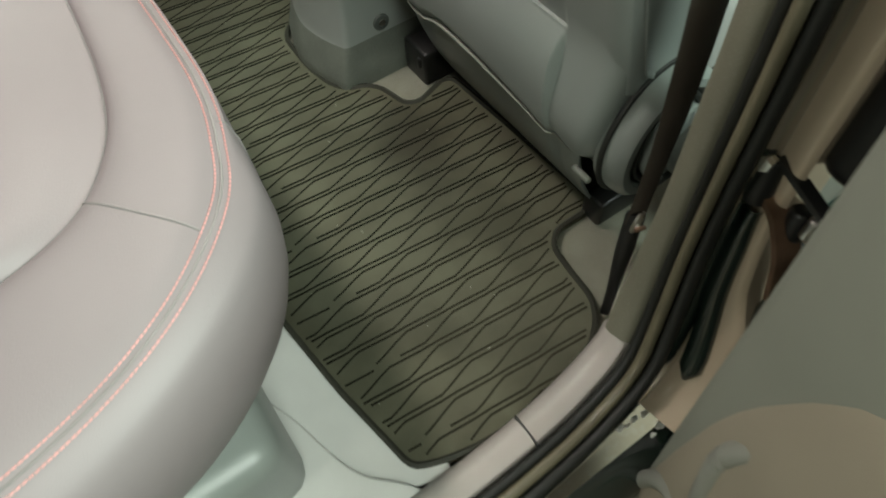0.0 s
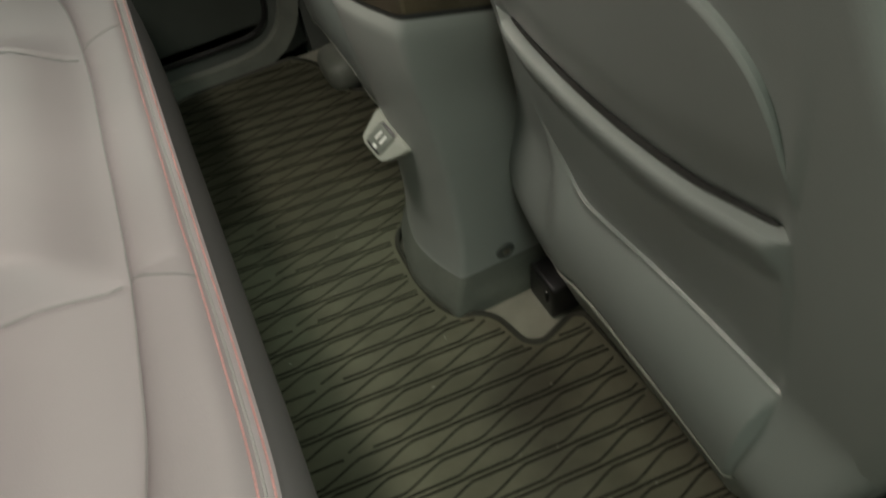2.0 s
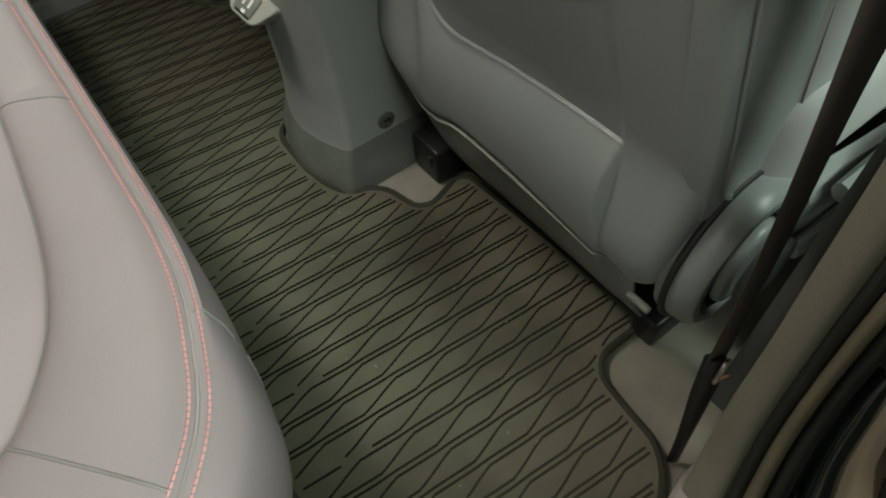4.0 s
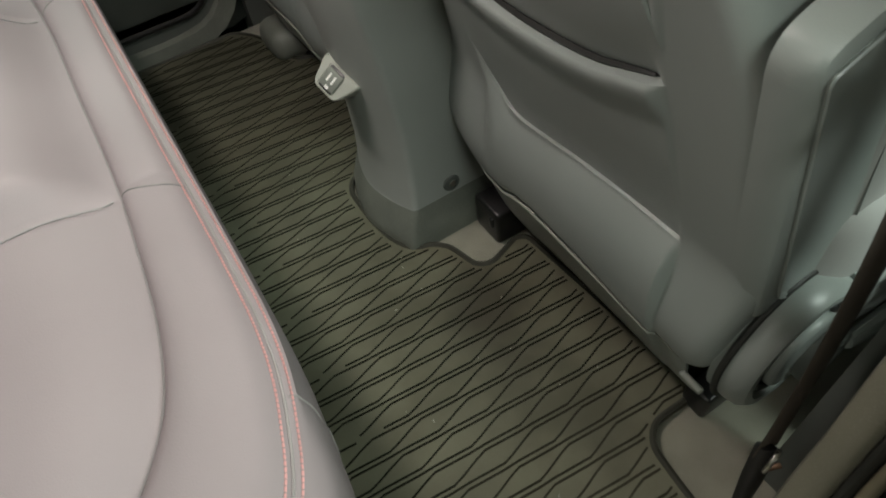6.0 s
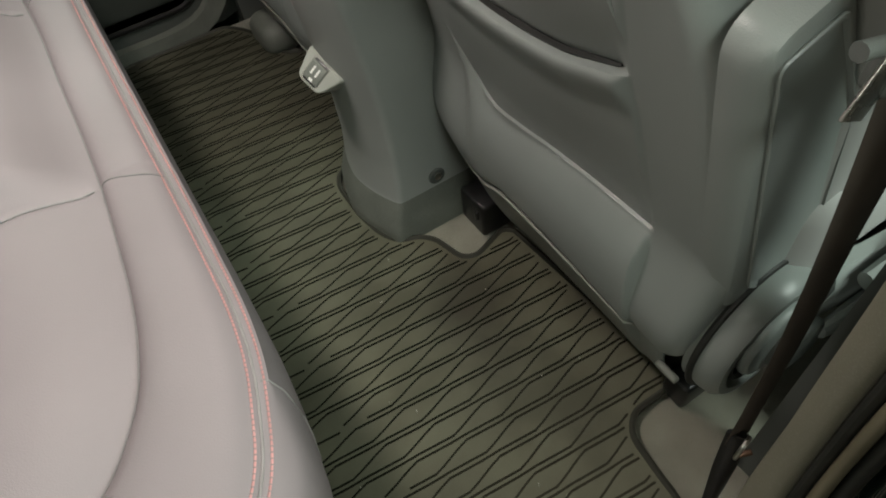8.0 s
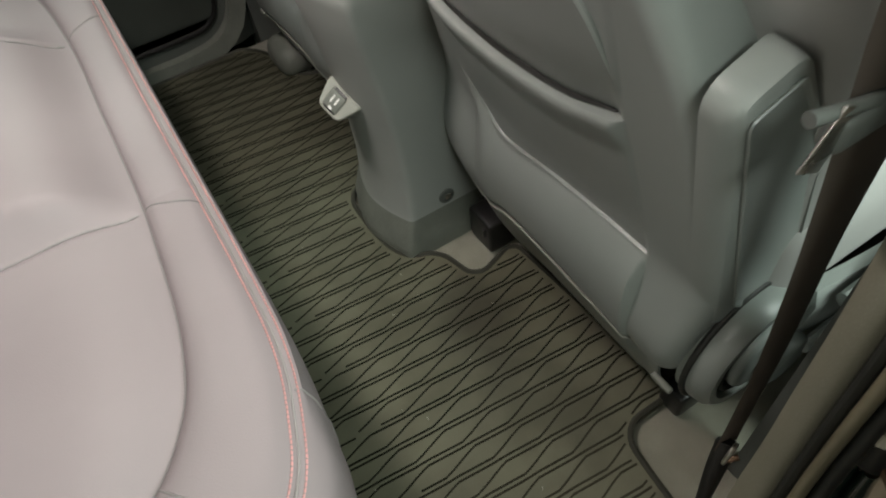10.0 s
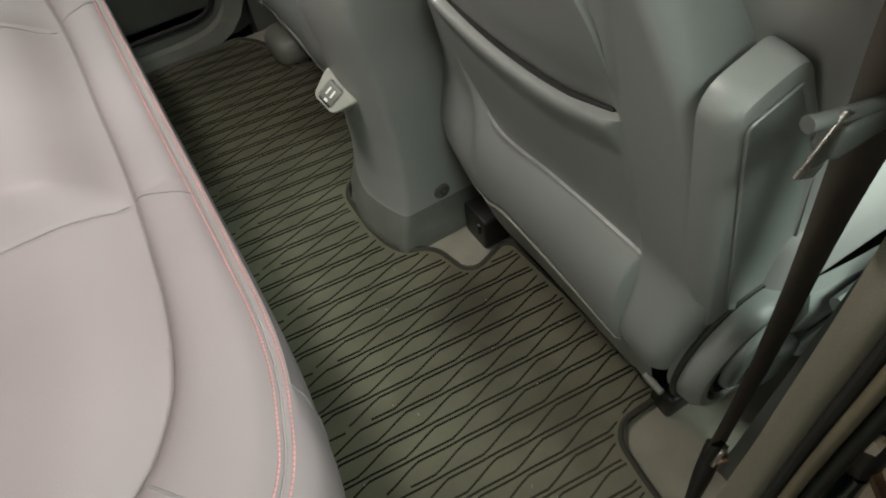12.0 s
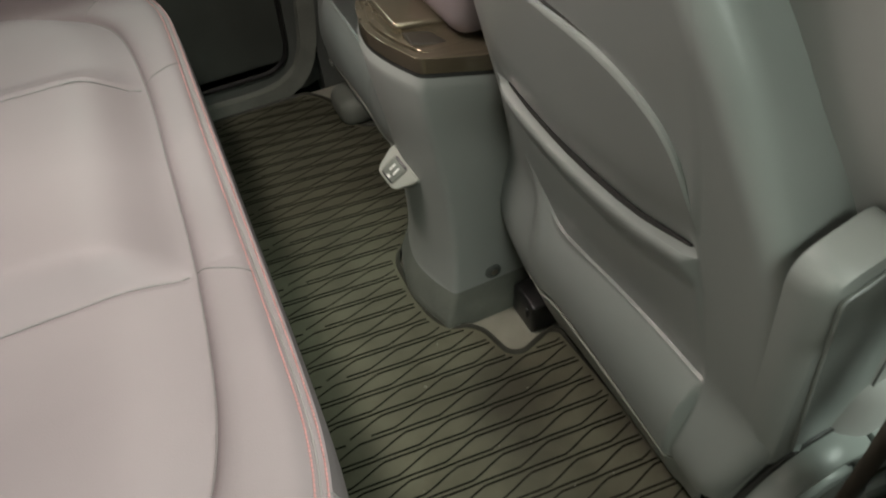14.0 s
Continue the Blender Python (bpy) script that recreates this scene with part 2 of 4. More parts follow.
# ---- building helpers ----
def smooth(e0, e1, x):
    t = min(1.0, max(0.0, (x - e0) / (e1 - e0)))
    return t * t * (3 - 2 * t)


def bell(x, c, w):
    return math.exp(-((x - c) / w) ** 2)


def ramp(x, pts):
    """Piecewise straight line through (x, y) pairs."""
    if x <= pts[0][0]:
        return pts[0][1]
    for (x0, y0), (x1, y1) in zip(pts, pts[1:]):
        if x <= x1:
            return y0 + (y1 - y0) * (x - x0) / (x1 - x0)
    return pts[-1][1]


def spline(pts, n):
    """n + 1 even points along a Catmull-Rom curve through pts."""
    P = [Vector(p) for p in pts]
    P = [P[0] * 2 - P[1], *P, P[-1] * 2 - P[-2]]
    fine = []
    for i in range(1, len(P) - 2):
        a, b, c, d = P[i - 1:i + 3]
        for k in range(24):
            t = k / 24
            fine.append(0.5 * ((2 * b) + (c - a) * t + (2 * a - 5 * b + 4 * c - d) * t * t + (3 * b - a - 3 * c + d) * t ** 3))
    fine.append(P[-2])
    length = [0]
    for a, b in zip(fine, fine[1:]):
        length.append(length[-1] + (b - a).length)
    out, j = [], 0
    for k in range(n + 1):
        s = length[-1] * k / n
        while j < len(fine) - 2 and length[j + 1] < s:
            j += 1
        t = (s - length[j]) / max(1e-9, length[j + 1] - length[j])
        out.append(fine[j].lerp(fine[j + 1], min(1, max(0, t))))
    return out


def finish(name, bm, material, parent, label, flat=False, bevel=0.0):
    bmesh.ops.recalc_face_normals(bm, faces=bm.faces)
    me = bpy.data.meshes.new(name)
    bm.to_mesh(me)
    bm.free()
    me.materials.append(material)
    if not flat:
        for p in me.polygons:
            p.use_smooth = True
        me.set_sharp_from_angle(angle=radians(42))
    ob = new(name, me)
    if parent:
        ob.parent = parent
        ob.matrix_parent_inverse = Matrix.Translation(-parent.location) if parent.type == "EMPTY" else Matrix()
    if label:
        ob["label"] = label
    if bevel:
        b = ob.modifiers.new("bevel", "BEVEL")
        b.width, b.segments, b.limit_method, b.angle_limit = bevel, 3, "ANGLE", radians(35)
    return ob


def part(name, bm, material, parent, label="", **k):
    return finish(name, bm, material, parent, label, **k)


def thing(name, x, y, z, label, category, group=""):
    e = new(name)
    e.location = (x, y, z)
    e.empty_display_size = 0.05
    return tagged(e, label, category, group)


def structure(name, bm, material, label="", category="", **k):
    return tagged(finish(name, bm, material, None, label, **k), label, category, kind="structure")


def bm_grid(points, closed_u=False, closed_v=False, thickness=0.0):
    """A sheet over rows of points."""
    bm = bmesh.new()
    V = [[bm.verts.new(p) for p in row] for row in points]
    nu, nv = len(V), len(V[0])
    for i in range(nu if closed_u else nu - 1):
        for j in range(nv if closed_v else nv - 1):
            q = (V[i][j], V[(i + 1) % nu][j], V[(i + 1) % nu][(j + 1) % nv], V[i][(j + 1) % nv])
            if len({v.co.to_tuple(6) for v in q}) >= 3:
                try:
                    bm.faces.new(q)
                except ValueError:
                    pass
    return bm, V


def sheet(points, thickness=0.0, **k):
    bm, V = bm_grid(points, **k)
    if thickness:
        bmesh.ops.recalc_face_normals(bm, faces=bm.faces)
        bmesh.ops.solidify(bm, geom=bm.faces[:], thickness=thickness)
    return bm


def sweep(path, profile, up=(0, 0, 1), caps=True, scale=None):
    """A closed profile of (side, up) pairs carried along a path."""
    path = [Vector(p) for p in path]
    rows, side0 = [], None
    for i, p in enumerate(path):
        t = (path[min(i + 1, len(path) - 1)] - path[max(i - 1, 0)]).normalized()
        s = t.cross(Vector(up))
        if s.length < 1e-4:
            s = side0 or Vector((1, 0, 0))
        s = (s - t * s.dot(t)).normalized()
        side0 = s
        u = s.cross(t)
        k = scale(i / (len(path) - 1)) if scale else 1
        rows.append([p + (s * a + u * b) * k for a, b in profile])
    bm, V = bm_grid(rows, closed_v=True)
    if caps:
        bm.faces.new(V[0])
        bm.faces.new(V[-1][::-1])
    return bm


def circle(r, n=10, ry=None):
    return [(r * math.cos(2 * math.pi * k / n), (ry or r) * math.sin(2 * math.pi * k / n)) for k in range(n)]


def ribbon(w, h):
    return [(-w / 2, -h / 2), (w / 2, -h / 2), (w / 2, h / 2), (-w / 2, h / 2)]


def box(x0, x1, y0, y1, z0, z1, bm=None, m=None):
    bm = bm or bmesh.new()
    mat = Matrix.Translation(((x0 + x1) / 2, (y0 + y1) / 2, (z0 + z1) / 2)) @ Matrix.Diagonal((x1 - x0, y1 - y0, z1 - z0, 1))
    bmesh.ops.create_cube(bm, size=1, matrix=(m @ mat) if m else mat)
    return bm


def rounded_box(x0, x1, y0, y1, z0, z1, r, m=None, seg=3):
    bm = box(x0, x1, y0, y1, z0, z1, m=m)
    bmesh.ops.bevel(bm, geom=bm.edges[:] + bm.verts[:], offset=r, segments=seg, profile=0.5, affect="EDGES")
    return bm


def cylinder(r, depth, m, n=24, r2=None, bevel=0.0):
    bm = bmesh.new()
    bmesh.ops.create_cone(bm, cap_ends=True, segments=n, radius1=r, radius2=r2 or r, depth=depth, matrix=m)
    if bevel:
        es = [e for e in bm.edges if len(e.link_faces) == 2 and any(len(f.verts) > 4 for f in e.link_faces)]
        bmesh.ops.bevel(bm, geom=es, offset=bevel, segments=3, profile=0.5, affect="EDGES")
    return bm


def along(a, b):
    """A pose at the middle of a and b whose z runs from a to b."""
    a, b = Vector(a), Vector(b)
    return Matrix.Translation((a + b) / 2) @ (b - a).to_track_quat("Z", "Y").to_matrix().to_4x4()


def round_poly(pts, r, n=6):
    """A polygon with rounded corners; r is one radius or a list."""
    out, N = [], len(pts)
    for i, p in enumerate(pts):
        p, a, b = Vector(p), Vector(pts[i - 1]), Vector(pts[(i + 1) % N])
        rr = r[i] if isinstance(r, (list, tuple)) else r
        d0, d1 = (a - p), (b - p)
        k = min(rr, d0.length * 0.45, d1.length * 0.45)
        s, e = p + d0.normalized() * k, p + d1.normalized() * k
        for j in range(n + 1):
            t = j / n
            out.append(s * (1 - t) ** 2 + p * 2 * t * (1 - t) + e * t * t)
    return out


def slab(poly, z0, z1):
    bm = bmesh.new()
    lo, hi = [bm.verts.new((p[0], p[1], z0)) for p in poly], [bm.verts.new((p[0], p[1], z1)) for p in poly]
    bm.faces.new(lo[::-1])
    bm.faces.new(hi)
    for i in range(len(poly)):
        j = (i + 1) % len(poly)
        bm.faces.new((lo[i], lo[j], hi[j], hi[i]))
    return bm


def strip_mesh(bm, pts, w, z, h):
    """A low raised line along plan points, added to bm."""
    rows = []
    for i, p in enumerate(pts):
        a, b = Vector(pts[max(i - 1, 0)]), Vector(pts[min(i + 1, len(pts) - 1)])
        d = (b - a).normalized()
        s = Vector((-d.y, d.x)) * w / 2
        q = Vector(p)
        rows.append([bm.verts.new((q.x + s.x, q.y + s.y, z)), bm.verts.new((q.x + s.x * .6, q.y + s.y * .6, z + h)),
                     bm.verts.new((q.x - s.x * .6, q.y - s.y * .6, z + h)), bm.verts.new((q.x - s.x, q.y - s.y, z))])
    for a, b in zip(rows, rows[1:]):
        for k in range(3):
            bm.faces.new((a[k], a[k + 1], b[k + 1], b[k]))


def inside(p, poly):
    x, y, c = p[0], p[1], False
    for i in range(len(poly)):
        (x0, y0), (x1, y1) = poly[i - 1][:2], poly[i][:2]
        if (y0 > y) != (y1 > y) and x < (x1 - x0) * (y - y0) / (y1 - y0) + x0:
            c = not c
    return c


def shrink(poly, d):
    out, N = [], len(poly)
    area = sum(poly[i - 1][0] * poly[i][1] - poly[i][0] * poly[i - 1][1] for i in range(N))
    sgn = 1 if area > 0 else -1
    for i in range(N):
        a, b = Vector(poly[i - 1][:2]), Vector(poly[(i + 1) % N][:2])
        t = (b - a).normalized() if (b - a).length > 1e-6 else Vector((1, 0))
        out.append(Vector(poly[i][:2]) + Vector((-t.y, t.x)) * d * sgn)
    return out


# ---- garage and car shell ----
CAR = 0.64
structure("ground", box(-6, 7, -6, 7, -0.62, -0.52), CONCRETE, "tan concrete garage floor under the car", "floor")
structure("wall_near", box(-6, 7, -3.2, -3.0, -0.52, 2.4), WALLPAINT, "plain painted garage wall", "wall")
structure("wall_far", box(-6, 7, 3.6, 3.8, -0.52, 2.4), WALLPAINT, "plain painted garage wall", "wall")
structure("wall_front", box(4.8, 5.0, -3.0, 3.6, -0.52, 2.4), WALLPAINT, "plain painted garage wall", "wall")
structure("wall_back", box(-4.0, -3.8, -3.0, 3.6, -0.52, 2.4), WALLPAINT, "plain painted garage wall", "wall")
structure("ceiling", box(-6, 7, -6, 7, 2.4, 2.5), WALLPAINT, "plain painted garage ceiling", "ceiling")

structure("floor", box(-0.6, 1.9, -0.022, 1.322, -0.06, -0.010), CARPET, "grey-beige carpeted car floor", "carpet")
structure("floor_pan", box(-1.6, 1.9, -0.06, 1.36, -0.14, -0.062), PAINT, "dark car floor pan", "floor pan")

# headliner
rows = []
for i in range(25):
    x = -1.3 + 2.5 * i / 24
    rows.append([(x, CAR + (j / 10 - 1) * 0.62, 1.20 - 0.10 * abs(j / 10 - 1) ** 3 - 0.06 * ((x + 0.1) / 1.3) ** 2) for j in range(21)])
structure("headliner", sheet(rows, 0.03), LINING, "pale cloth headliner of the car", "headliner")
# bulkhead and rear body
structure("rear_bulkhead", box(-1.36, -1.3, -0.05, 1.33, -0.1, 0.75), LINING, "plain lining behind the rear bench", "lining")
structure("dashboard_wall", rounded_box(1.45, 1.9, 0.0, 1.28, -0.06, 0.72, 0.06), PLASTIC_DARK, "dark plastic dashboard", "dashboard")

# ---- sill, pillar, seals and doors ----
# centre line of the door seal: along the sill, round the corner and up the pillar
SEAL_PTS = [(-0.62, -0.082, 0.035), (-0.2, -0.082, 0.022), (0.05, -0.082, 0.02), (0.16, -0.079, 0.02), (0.235, -0.072, 0.026), (0.295, -0.062, 0.052),
            (0.328, -0.046, 0.11), (0.345, -0.033, 0.19), (0.355, -0.024, 0.30), (0.36, -0.017, 0.44), (0.36, -0.008, 0.58), (0.35, 0.010, 0.78), (0.335, 0.040, 1.06)]
SEAL_LINE = spline(SEAL_PTS, 120)
FRAMES = []
for i, p in enumerate(SEAL_LINE):
    t = (SEAL_LINE[min(i + 1, 120)] - SEAL_LINE[max(i - 1, 0)]).normalized()
    inn = Vector((0, 1, 0.0))
    inn = (inn - t * inn.dot(t)).normalized()
    FRAMES.append((p, t, inn, t.cross(inn)))      # inn: into the car; last: away from the opening's middle


def opening_sweep(profile, i0=0, i1=120):
    rows = []
    for i in range(i0, i1 + 1):
        p, t, inn, out = FRAMES[i]
        if out.x < -0.2 or out.z > 0.2:
            out = -out
        k = 1 - 0.22 * smooth(0.05, 0.28, p.z)      # the seals stand closer together up the pillar
        rows.append([p + inn * a * k + out * b for a, b in profile])
    bm, V = bm_grid(rows, closed_v=True)
    bm.faces.new(V[0]); bm.faces.new(V[-1][::-1])
    return bm


structure("sill_trim", opening_sweep([(0.010, 0.004), (0.014, -0.004), (0.030, -0.007), (0.044, -0.002), (0.052, 0.012), (0.056, 0.07), (0.012, 0.07)], 0, 58),
          LIT_TRIM, "grey plastic sill trim with scuffs, its light put into the colour", "sill trim")
structure("pillar_trim", opening_sweep([(0.008, 0.004), (0.011, -0.004), (0.018, -0.008), (0.034, -0.008), (0.043, -0.003), (0.047, 0.012), (0.049, 0.06), (0.012, 0.06)], 58, 120),
          SHADED_TRIM, "grey plastic lower pillar trim", "pillar trim")
structure("trim_joint", box(0.1605, 0.1625, -0.072, -0.030, 0.010, 0.0285), SEAL, "thin dark joint in the sill trim", "joint")
structure("door_seal", opening_sweep([(c * 0.0062 + 0.0025, s * 0.008 - 0.003) for c, s in circle(1, 12)]), SEAL, "black rubber door seal along the opening", "door seal")
structure("seal_lip", opening_sweep([(c * 0.0068 - 0.0105, s * 0.007 - 0.005) for c, s in circle(1, 12)]), SEAL_LIP, "olive-brown rubber lip of the door seal", "seal lip")
structure("seal_outer", opening_sweep([(c * 0.0075 - 0.024, s * 0.008 + 0.003) for c, s in circle(1, 12)]), SEAL, "black outer rubber seal", "door seal")
structure("body_flange", opening_sweep([(0.008, 0.006), (-0.030, 0.010), (-0.032, 0.018), (-0.032, 0.045), (0.0, 0.09)]), PAINT, "dark green painted door frame", "door frame")

# painted outer sill and pillar face
rows = []
for i in range(31):
    x = -0.9 + i * 0.045
    rows.append([(x, -0.125 - 0.045 * math.sin(a / 3.0 * math.pi * 0.5), -0.012 - 0.05 * (a / 3.0) ** 2 - 0.16 * smooth(2.2, 3.0, a)) for a in [k * 3.0 / 16 for k in range(17)]])
structure("outer_sill", sheet(rows, 0.006), PAINT, "glossy dark green painted outer sill", "sill")


def jamb_sheet(rows_fn, i0, i1):
    """A sheet that follows the door opening outside the seals, from rows of (into the car, away from the opening)."""
    rows = []
    for i in range(i0, i1 + 1):
        p, t, inn, out = FRAMES[i]
        if out.x < -0.2 or out.z > 0.2:
            out = -out
        k = 1 - 0.22 * smooth(0.05, 0.28, p.z)
        rows.append([p + inn * a * k + out * b for a, b in rows_fn(i, p)])
    return rows


def jamb_face(i, p):
    edge = ramp(p.z, [(0.02, -0.135), (0.06, -0.118), (0.14, -0.080), (0.17, -0.071), (0.24, -0.067), (0.5, -0.07)])
    return [(-0.030, 0.040), (-0.044, 0.036), (edge * 0.5 - 0.022, 0.032), (edge + 0.006, 0.033), (edge + 0.001, 0.036), (edge, 0.042), (edge, 0.09)]


FIRST = next(i for i, p in enumerate(SEAL_LINE) if p.x > 0.268)
LAST_COVER = next(i for i, p in enumerate(SEAL_LINE) if p.z > 0.262)
structure("pillar_body", sheet(jamb_sheet(jamb_face, FIRST, 112), 0.004), CHAMPAGNE, "champagne painted pillar outside the seals", "pillar")


def jamb_cover(i, p):
    f = (i - FIRST - 2) / (LAST_COVER - FIRST - 2)
    w = max(0.02, (1 - max(0.0, (0.10 - f) / 0.10) ** 2) ** 0.5 * (1 - 0.35 * smooth(0.75, 1.0, f)))
    mid, half = ramp(p.z, [(0.03, -0.053), (0.15, -0.041), (0.4, -0.041)]), ramp(p.z, [(0.03, 0.0155), (0.15, 0.0125), (0.4, 0.0115)])
    return [(mid - half * w * math.cos(a), 0.040 - 0.017 * min(1, w * 1.3) * math.sin(a) ** 0.7) for a in [math.pi * q / 12 for q in range(13)]]


structure("pillar_jamb", sheet(jamb_sheet(jamb_cover, FIRST + 2, LAST_COVER)), PAINT, "glossy black-green door jamb cover", "door jamb")
# white bits that stand in for glints where the sill meets the pillar
rnd = random.Random(41)
for x, y, z, r in ((0.258, -0.103, -0.012, 0.005), (0.268, -0.106, -0.011, 0.0035), (0.279, -0.105, -0.010, 0.0045), (0.292, -0.108, -0.008, 0.005), (0.284, -0.131, -0.013, 0.004), (0.296, -0.128, -0.012, 0.0045), (0.306, -0.112, 0.004, 0.0035)):
    bm = bmesh.new()
    bmesh.ops.create_icosphere(bm, subdivisions=1, radius=r, matrix=Matrix.Translation((x, y, z)) @ Matrix.Diagonal((1.4, 0.8, 0.5, 1)))
    for v in bm.verts:
        v.co += Vector((rnd.uniform(-1, 1), rnd.uniform(-1, 1), rnd.uniform(-1, 1))) * r * 0.3
    structure("sill_glint", bm, WHITE, "small white bit that stands in for a glint on the sill", "clip")


# the open rear door, nearly at right angles to the car
door = thing("rear_door", 0.50, -0.10, -0.24, "open rear door with dark grey moulded inner panel", "car door", "rear doors")
DOOR = pose(0.394, -0.113, 0, 0, 0, -118)       # x runs along the door from the hinge


part("outer_skin", box(0.012, 0.95, 0.035, 0.10, -0.26, 0.62, m=DOOR), PAINT, door, "dark green painted outer skin", bevel=0.02)


def panel_edge(z):
    return 0.104 - 0.08 * z


def door_grid(start, zs, columns):
    """Rows of the inner panel: columns give (distance past the edge, depth)."""
    return [[DOOR @ Vector((start(z) + dx, -d, z)) for dx, d in columns(z)] for z in zs]


ZS = [-0.25 + 0.87 * j / 44 for j in range(45)]
part("inner_panel", sheet(door_grid(panel_edge, ZS, lambda z: [(0.030, 0.02), (0.012, 0.05), (0.004, 0.075), (0.0, 0.088), (0.001, 0.095), (0.005, 0.0995), (0.012, 0.101)]
     + [(0.012 + 0.8 * (k / 14) ** 1.5, 0.101 + 0.004 * math.sin(k * 0.4)) for k in range(1, 15)]), 0.008), DOORGREY, door)


def pocket_edge(z):
    return ramp(z, [(-0.25, 0.118), (0.0, 0.106), (0.11, 0.106), (0.21, 0.109), (0.26, 0.114), (0.30, 0.121), (0.36, 0.136), (0.40, 0.15), (0.62, 0.30)])


part("map_pocket", sheet(door_grid(pocket_edge, ZS, lambda z: [(0.0, 0.096), (0.0, 0.103), (0.003, 0.108), (0.009, 0.112), (0.02, 0.116), (0.04, 0.119), (0.10, 0.122), (0.4, 0.124), (0.75, 0.12)])), DOORGREY_LIT, door, "bulging moulded map pocket, light put into its brownish-grey colour")
part("pull_rim", sweep([DOOR @ Vector(p) for p in spline([(0.170, -0.112, 0.11), (0.156, -0.114, 0.165), (0.146, -0.114, 0.215), (0.148, -0.112, 0.25), (0.156, -0.108, 0.275)], 16)], circle(0.011, 12)), POD_GREY, door, "pale moulded rim of the pocket")
part("pull_rim", sweep([DOOR @ Vector(p) for p in spline([(0.100, -0.110, -0.10), (0.112, -0.109, -0.02), (0.122, -0.111, 0.03), (0.138, -0.112, 0.065), (0.165, -0.110, 0.09)], 16)], circle(0.010, 12)), POD_GREY, door, "pale moulded rim of the pocket")
part("end_face", sheet([[DOOR @ Vector((x + panel_edge(z) * q, -d, z)) for x, d, q in [(0.0, 0.0, 0.0), (0.004, 0.012, 0.2), (0.006, 0.03, 0.45), (0.012, 0.05, 0.75), (0.018, 0.06, 0.97)]] for z in ZS], 0.006), POCKET, door, "near-black end face of the door")
part("door_seal", sweep([DOOR @ Vector(p) for p in [(-0.006, 0.030, -0.20), (-0.006, 0.030, 0.1), (-0.006, 0.030, 0.6)]], circle(0.016, 8)), SEAL, door, "black rubber seal")
hin = part("hinge", rounded_box(0.398, 0.418, -0.112, -0.040, 0.252, 0.275, 0.006), CHAMPAGNE, door, "champagne painted steel hinge leaf")
for nm, bm, m_, lb in (("barrel", cylinder(0.013, 0.046, along((0.386, -0.052, 0.276), (0.394, -0.046, 0.318)), 20, bevel=0.003), BLACK, "black greased hinge barrel"),
                       ("barrel", cylinder(0.010, 0.030, along((0.388, -0.092, 0.262), (0.394, -0.088, 0.292)), 20, bevel=0.003), BLACK, "black greased hinge barrel"),
                       ("arm", sweep(spline([(0.392, -0.060, 0.286), (0.385, -0.082, 0.276), (0.376, -0.104, 0.252), (0.368, -0.120, 0.215)], 14), ribbon(0.022, 0.007)), RUSTY, "brown greased hinge arm"),
                       ("arm", sweep(spline([(0.394, -0.050, 0.322), (0.390, -0.085, 0.312), (0.384, -0.125, 0.300)], 10), ribbon(0.012, 0.006)), BLACK, "black hinge arm"),
                       ("pin", cylinder(0.006, 0.020, along((0.380, -0.104, 0.285), (0.384, -0.103, 0.300)), bevel=0.002), STEEL, "bright steel hinge pin"),
                       ("bolt", cylinder(0.007, 0.012, along((0.384, -0.046, 0.322), (0.374, -0.047, 0.324)), 6), STEEL, "bright steel bolt head"),
                       ("bolt", cylinder(0.006, 0.012, along((0.392, -0.044, 0.272), (0.382, -0.045, 0.273)), 6), STEEL, "bright steel bolt head")):
    finish(nm, bm, m_, hin, lb)
part("wiring_boot", rounded_box(0.398, 0.50, -0.150, -0.068, 0.318, 0.70, 0.022, seg=4), BLACK, door, "black rubber wiring boot")
ck = part("check_strap", rounded_box(0.42, 0.54, -0.105, -0.091, 0.055, 0.085, 0.004), RUSTY, door, "dark steel check strap")
finish("roller_box", rounded_box(0.50, 0.54, -0.12, -0.075, 0.04, 0.10, 0.006), BLACK, ck, "black roller box")
# Low panel, added to block lamp light onto the floor beside the seat.
structure("front_light_blocker", sheet([[(0.50 + i * 0.1, -0.03 - 0.02 * math.sin(j / 12 * math.pi), -0.08 + j * 0.033) for j in range(13)] for i in range(11)], 0.03), PLASTIC_DARK, "dark low panel added to block light at the front door opening", "door panel")
structure("pillar_core", box(0.425, 0.455, -0.045, 0.035, -0.05, 1.12), PLASTIC_DARK, "plain pillar core", "pillar")

# floor trim beside the seat base, behind the mat
bm = slab(round_poly([(0.026, -0.014), (-0.012, 0.020), (-0.030, 0.070), (-0.042, 0.120), (-0.075, 0.19), (-0.30, 0.24), (-0.58, 0.20), (-0.58, -0.072), (0.06, -0.072)], 0.02), -0.010, 0.006)
structure("floor_side_trim", bm, FLOOR_TRIM, "pale grey moulded trim beside the bench", "floor trim", bevel=0.003)

bm = slab(round_poly([(0.075, -0.040), (0.02, -0.016), (-0.014, 0.020), (-0.032, 0.070), (-0.044, 0.120), (-0.070, 0.19), (-0.070, 0.32), (0.03, 0.32), (0.075, 0.10)], 0.012), -0.0105, -0.003)
structure("floor_trim_tongue", bm, FLOOR_TRIM, "pale trim tongue between bench and mat", "floor trim", bevel=0.002)
structure("far_floor_duct", rounded_box(0.305, 0.44, 1.125, 1.235, -0.012, 0.058, 0.030, seg=5), KICK, "dull grey-brown air duct end on the far floor", "air duct")

